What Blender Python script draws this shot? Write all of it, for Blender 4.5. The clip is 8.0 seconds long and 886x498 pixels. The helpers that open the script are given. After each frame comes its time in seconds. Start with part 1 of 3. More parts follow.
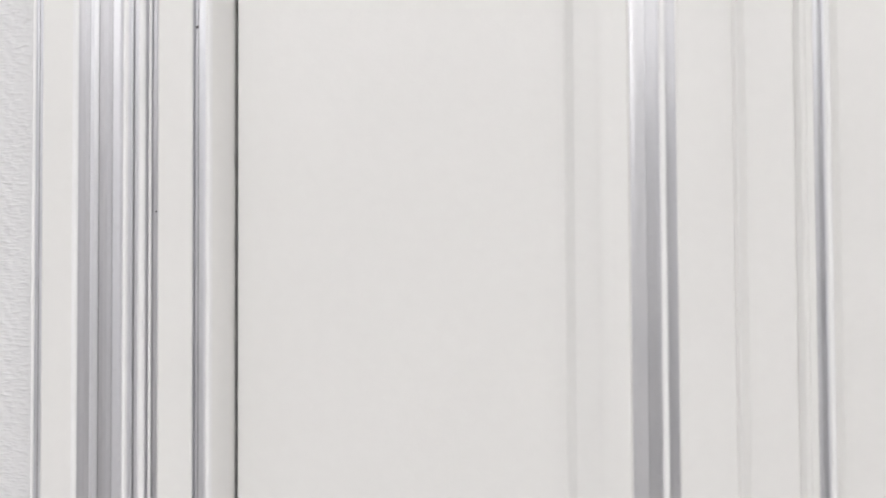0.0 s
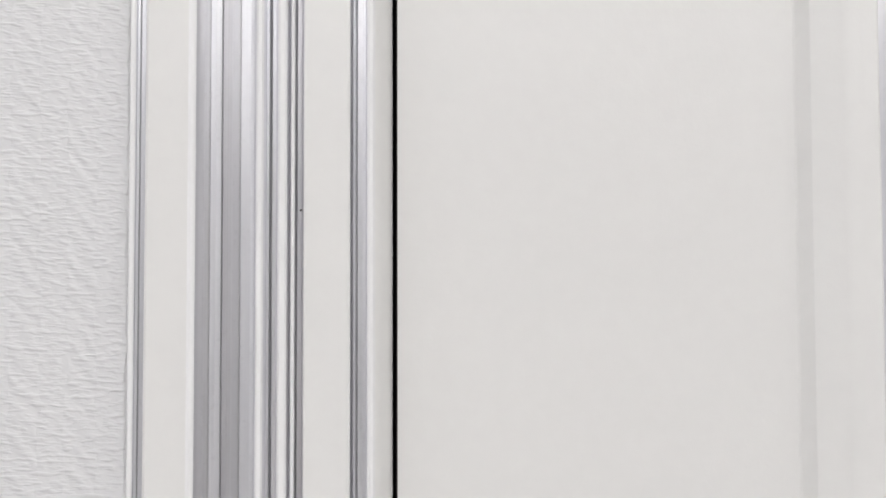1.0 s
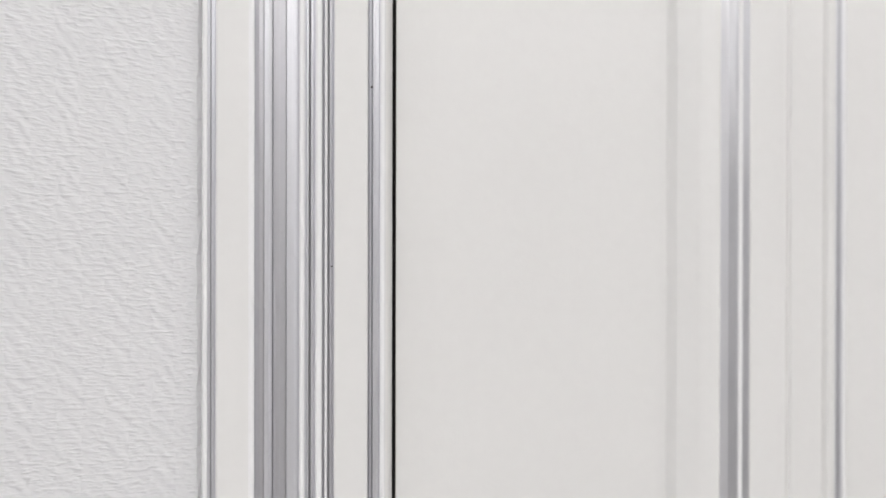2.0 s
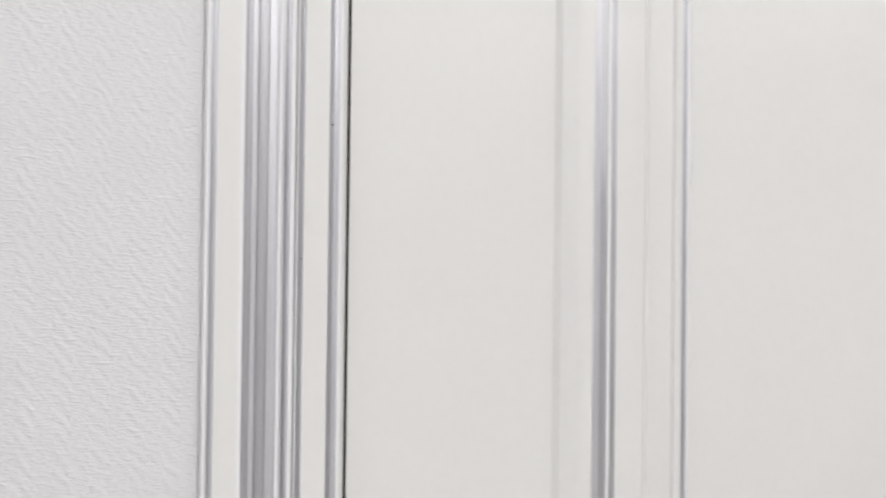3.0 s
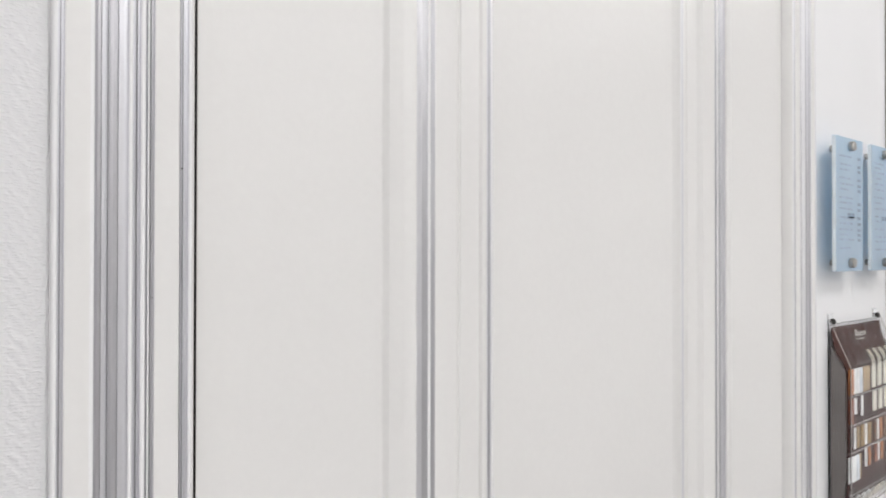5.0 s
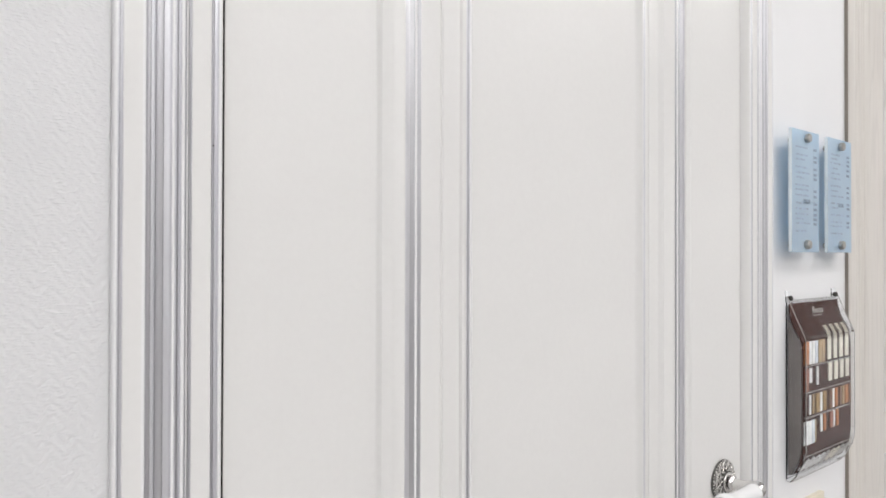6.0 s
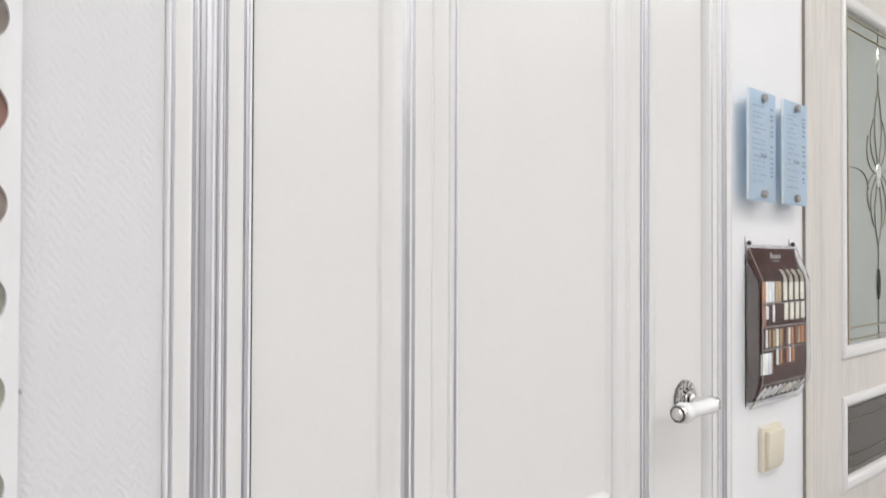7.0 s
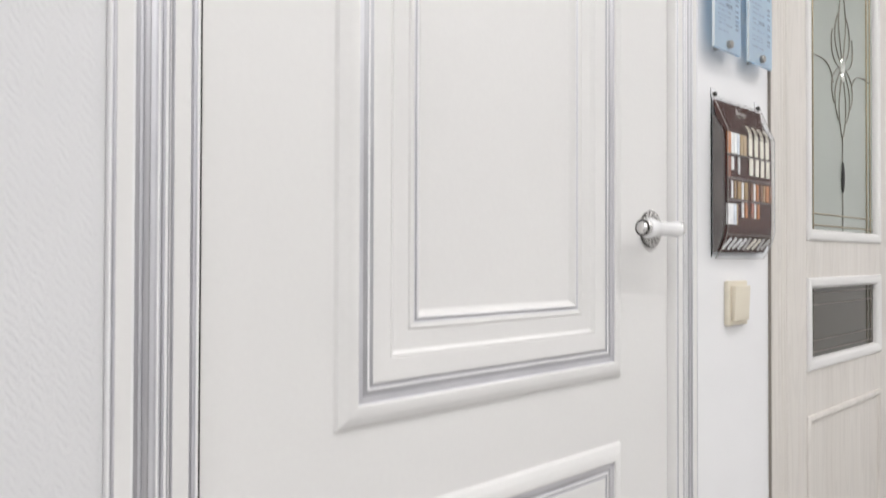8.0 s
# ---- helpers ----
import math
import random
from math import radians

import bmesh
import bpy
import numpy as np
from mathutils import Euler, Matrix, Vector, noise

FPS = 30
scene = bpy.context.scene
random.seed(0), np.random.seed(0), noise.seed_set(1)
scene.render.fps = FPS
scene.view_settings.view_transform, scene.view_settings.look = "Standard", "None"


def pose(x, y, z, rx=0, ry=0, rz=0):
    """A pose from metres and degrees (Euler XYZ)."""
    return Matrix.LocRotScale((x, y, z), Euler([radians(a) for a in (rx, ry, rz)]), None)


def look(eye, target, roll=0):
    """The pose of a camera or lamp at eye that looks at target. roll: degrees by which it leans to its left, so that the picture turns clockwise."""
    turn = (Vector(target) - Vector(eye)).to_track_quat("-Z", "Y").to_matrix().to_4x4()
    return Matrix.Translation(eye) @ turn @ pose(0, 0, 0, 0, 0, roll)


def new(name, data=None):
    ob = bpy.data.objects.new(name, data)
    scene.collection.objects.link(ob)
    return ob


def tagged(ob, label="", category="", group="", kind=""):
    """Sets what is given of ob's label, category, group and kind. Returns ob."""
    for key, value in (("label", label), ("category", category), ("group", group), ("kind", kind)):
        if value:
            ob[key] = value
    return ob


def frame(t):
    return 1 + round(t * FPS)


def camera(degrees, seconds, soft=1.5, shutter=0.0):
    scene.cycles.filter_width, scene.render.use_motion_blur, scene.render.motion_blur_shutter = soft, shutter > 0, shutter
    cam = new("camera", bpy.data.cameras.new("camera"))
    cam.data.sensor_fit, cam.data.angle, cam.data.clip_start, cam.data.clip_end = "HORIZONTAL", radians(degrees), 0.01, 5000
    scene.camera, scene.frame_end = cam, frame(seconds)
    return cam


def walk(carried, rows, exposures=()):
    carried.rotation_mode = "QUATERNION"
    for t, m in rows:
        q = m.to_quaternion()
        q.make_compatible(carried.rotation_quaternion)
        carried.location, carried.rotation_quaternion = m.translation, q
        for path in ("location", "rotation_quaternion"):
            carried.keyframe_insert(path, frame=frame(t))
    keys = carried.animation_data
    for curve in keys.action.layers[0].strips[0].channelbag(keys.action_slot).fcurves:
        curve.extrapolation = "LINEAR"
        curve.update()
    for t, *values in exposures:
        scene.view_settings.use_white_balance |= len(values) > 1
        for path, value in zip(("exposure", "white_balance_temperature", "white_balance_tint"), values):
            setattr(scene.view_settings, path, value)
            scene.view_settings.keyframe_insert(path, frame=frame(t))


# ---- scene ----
cam = camera(64.42, 8.0, soft=1.6, shutter=0.4)
walk(cam, [
    (0.0, look((0.0874, -0.3013, 1.3084), (0.0887, 0.6985, 1.3309), -0.31)),
    (0.3, look((0.0521, -0.2854, 1.3095), (0.0894, 0.7139, 1.3149), -0.27)),
    (0.5, look((0.0228, -0.2667, 1.3103), (0.0857, 0.7313, 1.3105), -0.24)),
    (1.0, look((-0.0091, -0.2333, 1.3122), (0.0942, 0.7609, 1.3425), -0.14)),
    (1.2, look((-0.0118, -0.2386, 1.3201), (0.1062, 0.7541, 1.3439), -0.11)),
    (1.5, look((-0.0351, -0.2604, 1.3346), (0.1290, 0.7260, 1.3400), -0.07)),
    (1.7, look((-0.0477, -0.2810, 1.3409), (0.1659, 0.6959, 1.3398), -0.02)),
    (2.8, look((-0.1271, -0.3791, 1.3318), (0.2884, 0.5304, 1.3420), 0.29)),
    (3.0, look((-0.1090, -0.4056, 1.3329), (0.2762, 0.5171, 1.3442), 0.67)),
    (3.2, look((-0.1016, -0.4276, 1.3347), (0.2830, 0.4955, 1.3421), 0.71)),
    (3.5, look((-0.1341, -0.4059, 1.3388), (0.3542, 0.4668, 1.3386), 0.48)),
    (4.0, look((-0.1578, -0.3852, 1.3486), (0.4100, 0.4379, 1.3540), 0.24)),
    (4.5, look((-0.1617, -0.3878, 1.3616), (0.4620, 0.3938, 1.3709), 0.37)),
    (5.0, look((-0.1648, -0.4321, 1.3561), (0.4800, 0.3321, 1.3645), 0.07)),
    (5.2, look((-0.1691, -0.4498, 1.3528), (0.4816, 0.3095, 1.3589), -0.00)),
    (6.3, look((-0.2443, -0.5533, 1.3118), (0.3979, 0.2132, 1.3218), 0.20)),
    (6.5, look((-0.2618, -0.5795, 1.2982), (0.3800, 0.1872, 1.3120), 0.18)),
    (7.0, look((-0.2910, -0.6062, 1.2272), (0.3621, 0.1510, 1.2399), 0.22)),
    (7.5, look((-0.2914, -0.6113, 1.1010), (0.3810, 0.1288, 1.1129), 0.23)),
    (8.0, look((-0.2669, -0.6065, 0.9560), (0.4113, 0.1283, 0.9683), 0.17)),
], exposures=[(0.0, 0.09), (1.0, 0.04), (3.5, 0.06), (5.0, 0.06), (6.5, 0.10), (8.0, 0.16)])

# ---------------------------------------------------------------- world and light
world = bpy.data.worlds.new("world")
scene.world = world
world.use_nodes = True
world.node_tree.nodes["Background"].inputs[0].default_value = (0.9, 0.95, 1.0, 1)
world.node_tree.nodes["Background"].inputs[1].default_value = 0.1

X0, X1, Y0, Y1, ZC = -3.0, 3.9, -4.6, 0.006, 2.7      # the room
YL = -0.0065                                            # face of the papered wall
PANELS = [(x, y) for y in (-1.1, -2.35, -3.6) for x in (-1.95, -0.45, 1.05, 2.55)]     # ceiling light panels


def ceiling_lamp(x, y, watts, colour):
    data = bpy.data.lights.new("panel_light", "AREA")
    data.shape, data.size, data.size_y, data.energy, data.color = "RECTANGLE", 1.16, 0.56, watts, colour
    ob = new("panel_light", data)
    ob.matrix_world = pose(x, y, ZC - 0.035)
    return ob


for (px, py), tone in zip(PANELS, ((0.98, 0.977, 0.998), (0.98, 0.977, 0.998), (0.987, 0.977, 0.995), (1.0, 0.972, 0.958)) * 3):
    ceiling_lamp(px, py, (6.3 if px < -1 else 6.1 if px < 0 else 5.3 if px < 2 else 6.6) * (1.0 if py > -1.5 else 0.65), tone)


# ---------------------------------------------------------------- materials
def nodes_of(name, rough=0.5, metal=0.0, colour=(0.8, 0.8, 0.8)):
    mat = bpy.data.materials.new(name)
    mat.use_nodes = True
    nt = mat.node_tree
    bsdf = nt.nodes["Principled BSDF"]
    bsdf.inputs["Base Color"].default_value = (*colour, 1)
    bsdf.inputs["Roughness"].default_value = rough
    bsdf.inputs["Metallic"].default_value = metal
    return mat, nt, bsdf


def coords(nt, scale=(1, 1, 1), turn=(0, 0, 0)):
    tc = nt.nodes.new("ShaderNodeTexCoord")
    mp = nt.nodes.new("ShaderNodeMapping")
    mp.inputs["Scale"].default_value = scale
    mp.inputs["Rotation"].default_value = turn
    nt.links.new(tc.outputs["Object"], mp.inputs["Vector"])
    return mp.outputs["Vector"]


def strokes(nt, length, width, turn):
    """Coordinates for strokes on an upright wall, length along a direction turned from the level."""
    tc = nt.nodes.new("ShaderNodeTexCoord")
    mp = nt.nodes.new("ShaderNodeMapping")
    mp.vector_type = "TEXTURE"
    mp.inputs["Scale"].default_value = (length, 1.0, width)
    mp.inputs["Rotation"].default_value = (0, radians(turn), 0)
    nt.links.new(tc.outputs["Object"], mp.inputs["Vector"])
    return mp.outputs["Vector"]


def noise_of(nt, vec, scale, detail=4, rough=0.5):
    n = nt.nodes.new("ShaderNodeTexNoise")
    n.inputs["Scale"].default_value = scale
    n.inputs["Detail"].default_value = detail
    n.inputs["Roughness"].default_value = rough
    nt.links.new(vec, n.inputs["Vector"])
    return n.outputs["Fac"]


def ramp(nt, fac, a, b, lo=0.3, hi=0.7):
    r = nt.nodes.new("ShaderNodeValToRGB")
    r.color_ramp.elements[0].position, r.color_ramp.elements[1].position = lo, hi
    r.color_ramp.elements[0].color = (*a, 1) if len(a) == 3 else a
    r.color_ramp.elements[1].color = (*b, 1) if len(b) == 3 else b
    nt.links.new(fac, r.inputs["Fac"])
    return r.outputs["Color"]


def grey(nt, fac, a, b, lo=0.3, hi=0.7):
    return ramp(nt, fac, (a, a, a), (b, b, b), lo, hi)


def mix(nt, a, b, fac=0.5, kind="MIX"):
    m = nt.nodes.new("ShaderNodeMix")
    m.data_type, m.blend_type = "RGBA", kind
    m.inputs[0].default_value = fac
    nt.links.new(a, m.inputs[6])
    nt.links.new(b, m.inputs[7])
    return m.outputs[2]


def bump(nt, bsdf, height, strength, distance):
    b = nt.nodes.new("ShaderNodeBump")
    b.inputs["Strength"].default_value = strength
    b.inputs["Distance"].default_value = distance
    nt.links.new(height, b.inputs["Height"])
    nt.links.new(b.outputs["Normal"], bsdf.inputs["Normal"])


def plain(name, colour, rough=0.5, metal=0.0, vary=0.06, scale=40.0, relief=0.0):
    mat, nt, bsdf = nodes_of(name, rough, metal, colour)
    v = coords(nt)
    lo = tuple(c * (1 - vary) for c in colour)
    hi = tuple(min(1, c * (1 + vary)) for c in colour)
    big = noise_of(nt, v, scale, 3)
    nt.links.new(ramp(nt, big, lo, hi), bsdf.inputs["Base Color"])
    nt.links.new(grey(nt, noise_of(nt, v, scale * 4, 2), max(0.02, rough - 0.06), min(1, rough + 0.08)), bsdf.inputs["Roughness"])
    if relief:
        bump(nt, bsdf, noise_of(nt, v, scale * 12, 3), 0.4, relief)
    return mat


def paint_material(name, colour, rough):
    """Sprayed satin enamel: faint cloudiness, orange peel and dust specks."""
    mat, nt, bsdf = nodes_of(name, rough)
    v = coords(nt)
    cloud = noise_of(nt, v, 3.0, 3)
    grain = noise_of(nt, v, 160.0, 2)
    base = ramp(nt, cloud, tuple(c * 0.985 for c in colour), tuple(min(1, c * 1.015) for c in colour))
    fine = grey(nt, grain, 0.985, 1.0)
    nt.links.new(mix(nt, base, fine, 1.0, "MULTIPLY"), bsdf.inputs["Base Color"])
    nt.links.new(grey(nt, noise_of(nt, v, 24.0, 3), rough - 0.01, rough + 0.05), bsdf.inputs["Roughness"])
    bump(nt, bsdf, noise_of(nt, v, 420.0, 2), 0.12, 0.0004)
    return mat


def patina_material(name, dark, light, lengthwise=True, rough=0.31):
    """Silver patina wiped into the grooves: faint long brush lines, thin worn places, fine flecks."""
    mat, nt, bsdf = nodes_of(name, rough, 0.75)
    v = coords(nt)
    streak = noise_of(nt, coords(nt, (520, 520, 1.1)), 1.0, 2, 0.5) if lengthwise else noise_of(nt, v, 9.0, 2)
    worn = noise_of(nt, coords(nt, (60, 60, 9) if lengthwise else (30, 30, 30)), 1.0, 3, 0.6)
    fleck = noise_of(nt, v, 520.0, 2, 0.6)
    base = ramp(nt, streak, dark, light, 0.25, 0.75)
    thin = ramp(nt, worn, (1.0, 1.0, 1.0), (1.05, 1.045, 1.035), 0.4, 0.75)
    spot = grey(nt, fleck, 0.95, 1.0, 0.25, 0.4)
    nt.links.new(mix(nt, mix(nt, base, thin, 1.0, "MULTIPLY"), spot, 1.0, "MULTIPLY"), bsdf.inputs["Base Color"])
    nt.links.new(grey(nt, worn, rough - 0.01, rough + 0.06), bsdf.inputs["Roughness"])
    bump(nt, bsdf, fleck, 0.12, 0.0002)
    return mat


def calc(nt, kind, a, b=None):
    m = nt.nodes.new("ShaderNodeMath")
    m.operation = kind
    for k, q in enumerate((a, b)):
        if q is None:
            continue
        if isinstance(q, (int, float)):
            m.inputs[k].default_value = q
        else:
            nt.links.new(q, m.inputs[k])
    return m.outputs[0]


def wallpaper_material(name, colour, depth):
    """Painted embossed wallpaper: broad broken chevron ribs under small level dashes."""
    mat, nt, bsdf = nodes_of(name, 0.6, 0.0, colour)
    tc = nt.nodes.new("ShaderNodeTexCoord")
    sep = nt.nodes.new("ShaderNodeSeparateXYZ")
    nt.links.new(tc.outputs["Object"], sep.inputs[0])
    drift = calc(nt, "MULTIPLY", calc(nt, "SUBTRACT", noise_of(nt, coords(nt), 80.0, 2), 0.5), 0.0065)
    fold = calc(nt, "PINGPONG", calc(nt, "ADD", sep.outputs["X"], calc(nt, "ADD", drift, 4.2834)), 0.0085)
    climb = calc(nt, "ADD", calc(nt, "ADD", sep.outputs["Z"], calc(nt, "MULTIPLY", fold, 1.25)), drift)
    ribs = calc(nt, "MULTIPLY_ADD", calc(nt, "SINE", calc(nt, "MULTIPLY", climb, 2 * math.pi / 0.0092)), 0.5)
    ribs.node.inputs[2].default_value = 0.5
    loose = noise_of(nt, strokes(nt, 0.0070, 0.0026, 48), 1.0, 1, 0.4)
    cross = noise_of(nt, strokes(nt, 0.0070, 0.0026, -48), 1.0, 1, 0.4)
    dash = noise_of(nt, strokes(nt, 0.0046, 0.0013, 3), 1.0, 1, 0.5)
    weave = mix(nt, grey(nt, loose, 0.0, 1.0, 0.36, 0.66), grey(nt, cross, 0.0, 1.0, 0.36, 0.66), 0.5)
    under = mix(nt, ribs, weave, 0.42)
    height = mix(nt, under, grey(nt, dash, 0.0, 1.0, 0.46, 0.70), 0.36)
    bump(nt, bsdf, height, 0.7, depth)
    tint = grey(nt, noise_of(nt, coords(nt), 5.0, 3), 0.975, 1.0)
    col = nt.nodes.new("ShaderNodeRGB")
    col.outputs[0].default_value = (*colour, 1)
    nt.links.new(mix(nt, col.outputs[0], tint, 1.0, "MULTIPLY"), bsdf.inputs["Base Color"])
    return mat


def ash_material():
    """Bleached ash foil: pale cream, broad drifting grain with arches and fine short pores."""
    mat, nt, bsdf = nodes_of("bleached_ash", 0.42)
    v = coords(nt, (9, 9, 0.9))
    warp = noise_of(nt, v, 1.0, 3, 0.55)
    bands = calc(nt, "MULTIPLY_ADD", calc(nt, "SINE", calc(nt, "MULTIPLY", warp, 75.0)), 0.5)
    bands.node.inputs[2].default_value = 0.5
    g1 = noise_of(nt, coords(nt, (26, 20, 0.9)), 1.0, 3, 0.55)
    g2 = noise_of(nt, coords(nt, (420, 200, 7)), 1.0, 3, 0.6)
    where = noise_of(nt, coords(nt, (5, 5, 1.5)), 1.0, 2)
    base = ramp(nt, g1, (0.705, 0.668, 0.622), (0.755, 0.722, 0.68), 0.30, 0.70)
    figure = mix(nt, grey(nt, bands, 0.9, 1.0, 0.0, 0.35), grey(nt, where, 0.94, 1.0, 0.35, 0.6), 0.5)
    pore = ramp(nt, g2, (0.95, 0.94, 0.92), (1.0, 1.0, 1.0), 0.28, 0.46)
    nt.links.new(mix(nt, mix(nt, base, figure, 1.0, "MULTIPLY"), pore, 1.0, "MULTIPLY"), bsdf.inputs["Base Color"])
    bump(nt, bsdf, g2, 0.35, 0.0006)
    return mat


def acrylic_material(name, colour, rough=0.03):
    mat, nt, bsdf = nodes_of(name, rough, 0.0, colour)
    bsdf.inputs["Transmission Weight"].default_value = 1.0
    bsdf.inputs["IOR"].default_value = 1.13
    return mat


PAINT = paint_material("cream_enamel", (0.80, 0.791, 0.777), 0.295)
PATINA = patina_material("silver_patina", (0.64, 0.64, 0.675), (0.76, 0.76, 0.795))
# Dimmed copy of the silver: the facets' dark reflections are put into its colour.
PATINA_DIM = patina_material("dimmed_silver_patina", (0.49, 0.487, 0.515), (0.59, 0.586, 0.615))
# Brighter copy of the enamel: highlights on beads and edges put into the colour.
PAINT_LIT = paint_material("highlit_enamel", (0.87, 0.865, 0.87), 0.19)
# Darker silver for the narrow V grooves; their shade is put into the colour.
PATINA_CREASE = patina_material("crease_silver", (0.43, 0.428, 0.45), (0.54, 0.535, 0.56))
PATINA_RING = patina_material("panel_silver_patina", (0.68, 0.68, 0.71), (0.74, 0.74, 0.77), False)
# Darker copy of the panel silver, used for the recessed lines.
PATINA_RING_DARK = patina_material("panel_darker_silver", (0.50, 0.50, 0.525), (0.57, 0.57, 0.595), False)
WALLPAPER = wallpaper_material("white_wallpaper", (0.745, 0.744, 0.752), 0.0008)
WALLPAINT = plain("white_wall_paint", (0.86, 0.86, 0.868), 0.55, 0, 0.015, 6.0, 0.0003)
GREYWALL = plain("grey_wall_paint", (0.66, 0.655, 0.65), 0.6, 0, 0.03, 6.0)
CEILING = plain("ceiling_paint", (0.85, 0.85, 0.85), 0.7, 0, 0.02, 4.0)
FLOORING = plain("laminate", (0.43, 0.42, 0.41), 0.4, 0, 0.05, 3.0)
ASH = ash_material()
JET = plain("dark_glass", (0.035, 0.035, 0.033), 0.12)
JOINT = plain("dark_joint", (0.27, 0.24, 0.21), 0.8)
# Near-black for specks, rings and pins; also for shade painted in the gap.
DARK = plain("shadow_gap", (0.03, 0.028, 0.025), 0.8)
CHROME = plain("chrome", (0.72, 0.71, 0.70), 0.16, 1.0, 0.04, 90.0)
ANTIQUE = plain("antique_silver", (0.10, 0.097, 0.09), 0.38, 0.9, 0.4, 330.0, 0.0005)
LEAFWORK = plain("raised_silver", (0.70, 0.69, 0.67), 0.24, 1.0, 0.15, 200.0)
CERAMIC = plain("white_ceramic", (0.86, 0.86, 0.86), 0.1, 0, 0.01)
STEEL = plain("brushed_steel", (0.45, 0.44, 0.42), 0.35, 1.0, 0.12, 200.0)
CREAM_PLASTIC = plain("cream_plastic", (0.76, 0.70, 0.57), 0.35, 0, 0.02, 20.0)
CLEAR = acrylic_material("clear_acrylic", (0.97, 0.98, 0.99))
FILM = acrylic_material("clear_film", (0.97, 0.97, 0.97), 0.08)
FILM.node_tree.nodes["Principled BSDF"].inputs["IOR"].default_value = 1.07
# The strong cloudy tone stands in for glare, put into the plate's colour.
BLUE_PAPER = plain("blue_acrylic", (0.76, 0.855, 0.92), 0.1, 0, 0.12, 14.0)
BLUE_PAPER.node_tree.nodes["Principled BSDF"].inputs["Coat Weight"].default_value = 1.0
sheer = BLUE_PAPER.node_tree.nodes.new("ShaderNodeBsdfTranslucent")      # the sheet lets light through
sheer.inputs["Color"].default_value = (0.54, 0.745, 0.92, 1)
both = BLUE_PAPER.node_tree.nodes.new("ShaderNodeMixShader")
both.inputs[0].default_value = 0.5
BLUE_PAPER.node_tree.links.new(BLUE_PAPER.node_tree.nodes["Principled BSDF"].outputs[0], both.inputs[1])
BLUE_PAPER.node_tree.links.new(sheer.outputs[0], both.inputs[2])
BLUE_PAPER.node_tree.links.new(both.outputs[0], BLUE_PAPER.node_tree.nodes["Material Output"].inputs[0])
ICE = plain("lit_blue_edge", (0.82, 0.90, 0.94), 0.15)
INK = plain("grey_blue_ink", (0.40, 0.52, 0.65), 0.5, 0, 0.3, 220.0)
INK_DARK = plain("dark_ink", (0.26, 0.35, 0.46), 0.5, 0, 0.3, 220.0)
BROWN_CARD = plain("brown_card", (0.045, 0.013, 0.009), 0.6, 0, 0.2, 30.0)
BROWN_CARD.node_tree.nodes["Principled BSDF"].inputs["Specular IOR Level"].default_value = 0.25
LEAD = plain("lead_came", (0.24, 0.22, 0.19), 0.4, 0.8, 0.2, 150.0)
BRASS = plain("dull_brass", (0.36, 0.30, 0.20), 0.35, 0.9, 0.15, 150.0)
BOARD = plain("white_board", (0.82, 0.82, 0.82), 0.4, 0, 0.015, 10.0)


def glass_material(name, colour, rough, ior=1.75):
    mat, nt, bsdf = nodes_of(name, rough, 0.0, colour)
    v = coords(nt)
    cloud = noise_of(nt, v, 4.0, 3)
    nt.links.new(ramp(nt, cloud, tuple(c * 0.93 for c in colour), tuple(c * 1.06 for c in colour)), bsdf.inputs["Base Color"])
    bsdf.inputs["Coat Weight"].default_value = 1.0
    bsdf.inputs["Coat IOR"].default_value = ior
    bsdf.inputs["Coat Roughness"].default_value = 0.22
    bump(nt, bsdf, noise_of(nt, v, 300.0, 2), 0.15, 0.0004)
    return mat


FROST = glass_material("frosted_glass", (0.30, 0.338, 0.292), 0.42)
# Darker copy of the frosted glass: its dark reflection is put into the colour.
FROST_DARK = glass_material("dark_reflection_glass", (0.050, 0.043, 0.030), 0.4, 1.4)
FROST_DARK.node_tree.nodes["Principled BSDF"].inputs["Coat Weight"].default_value = 0.4
BEVEL = plain("silvered_bevel", (0.80, 0.82, 0.77), 0.06, 1.0, 0.05, 80.0)
LIGHT = bpy.data.materials.new("light_diffuser")
LIGHT.use_nodes = True
LIGHT.node_tree.nodes["Principled BSDF"].inputs["Emission Color"].default_value = (1, 0.985, 0.965, 1)
LIGHT.node_tree.nodes["Principled BSDF"].inputs["Emission Strength"].default_value = 2.1


# ---------------------------------------------------------------- mesh helpers
def mesh_ob(name, bm, material, parent=None, smooth=False, sharp=38):
    me = bpy.data.meshes.new(name)
    bmesh.ops.recalc_face_normals(bm, faces=bm.faces)
    bm.to_mesh(me)
    bm.free()
    me.materials.append(material)
    if smooth:
        me.polygons.foreach_set("use_smooth", [True] * len(me.polygons))
        me.set_sharp_from_angle(angle=radians(sharp))
    ob = new(name, me)
    if parent:
        ob.parent = parent
    return ob


def part(name, bm, material, parent, label="", smooth=False, sharp=38):
    ob = mesh_ob(name, bm, material, parent, smooth, sharp)
    if label:
        tagged(ob, label)
    if material is CLEAR:
        ob.visible_shadow = False
    return ob


def empty(name, label, category, group="", kind=""):
    ob = new(name)
    ob.empty_display_size = 0.05
    return tagged(ob, label, category, group, kind)


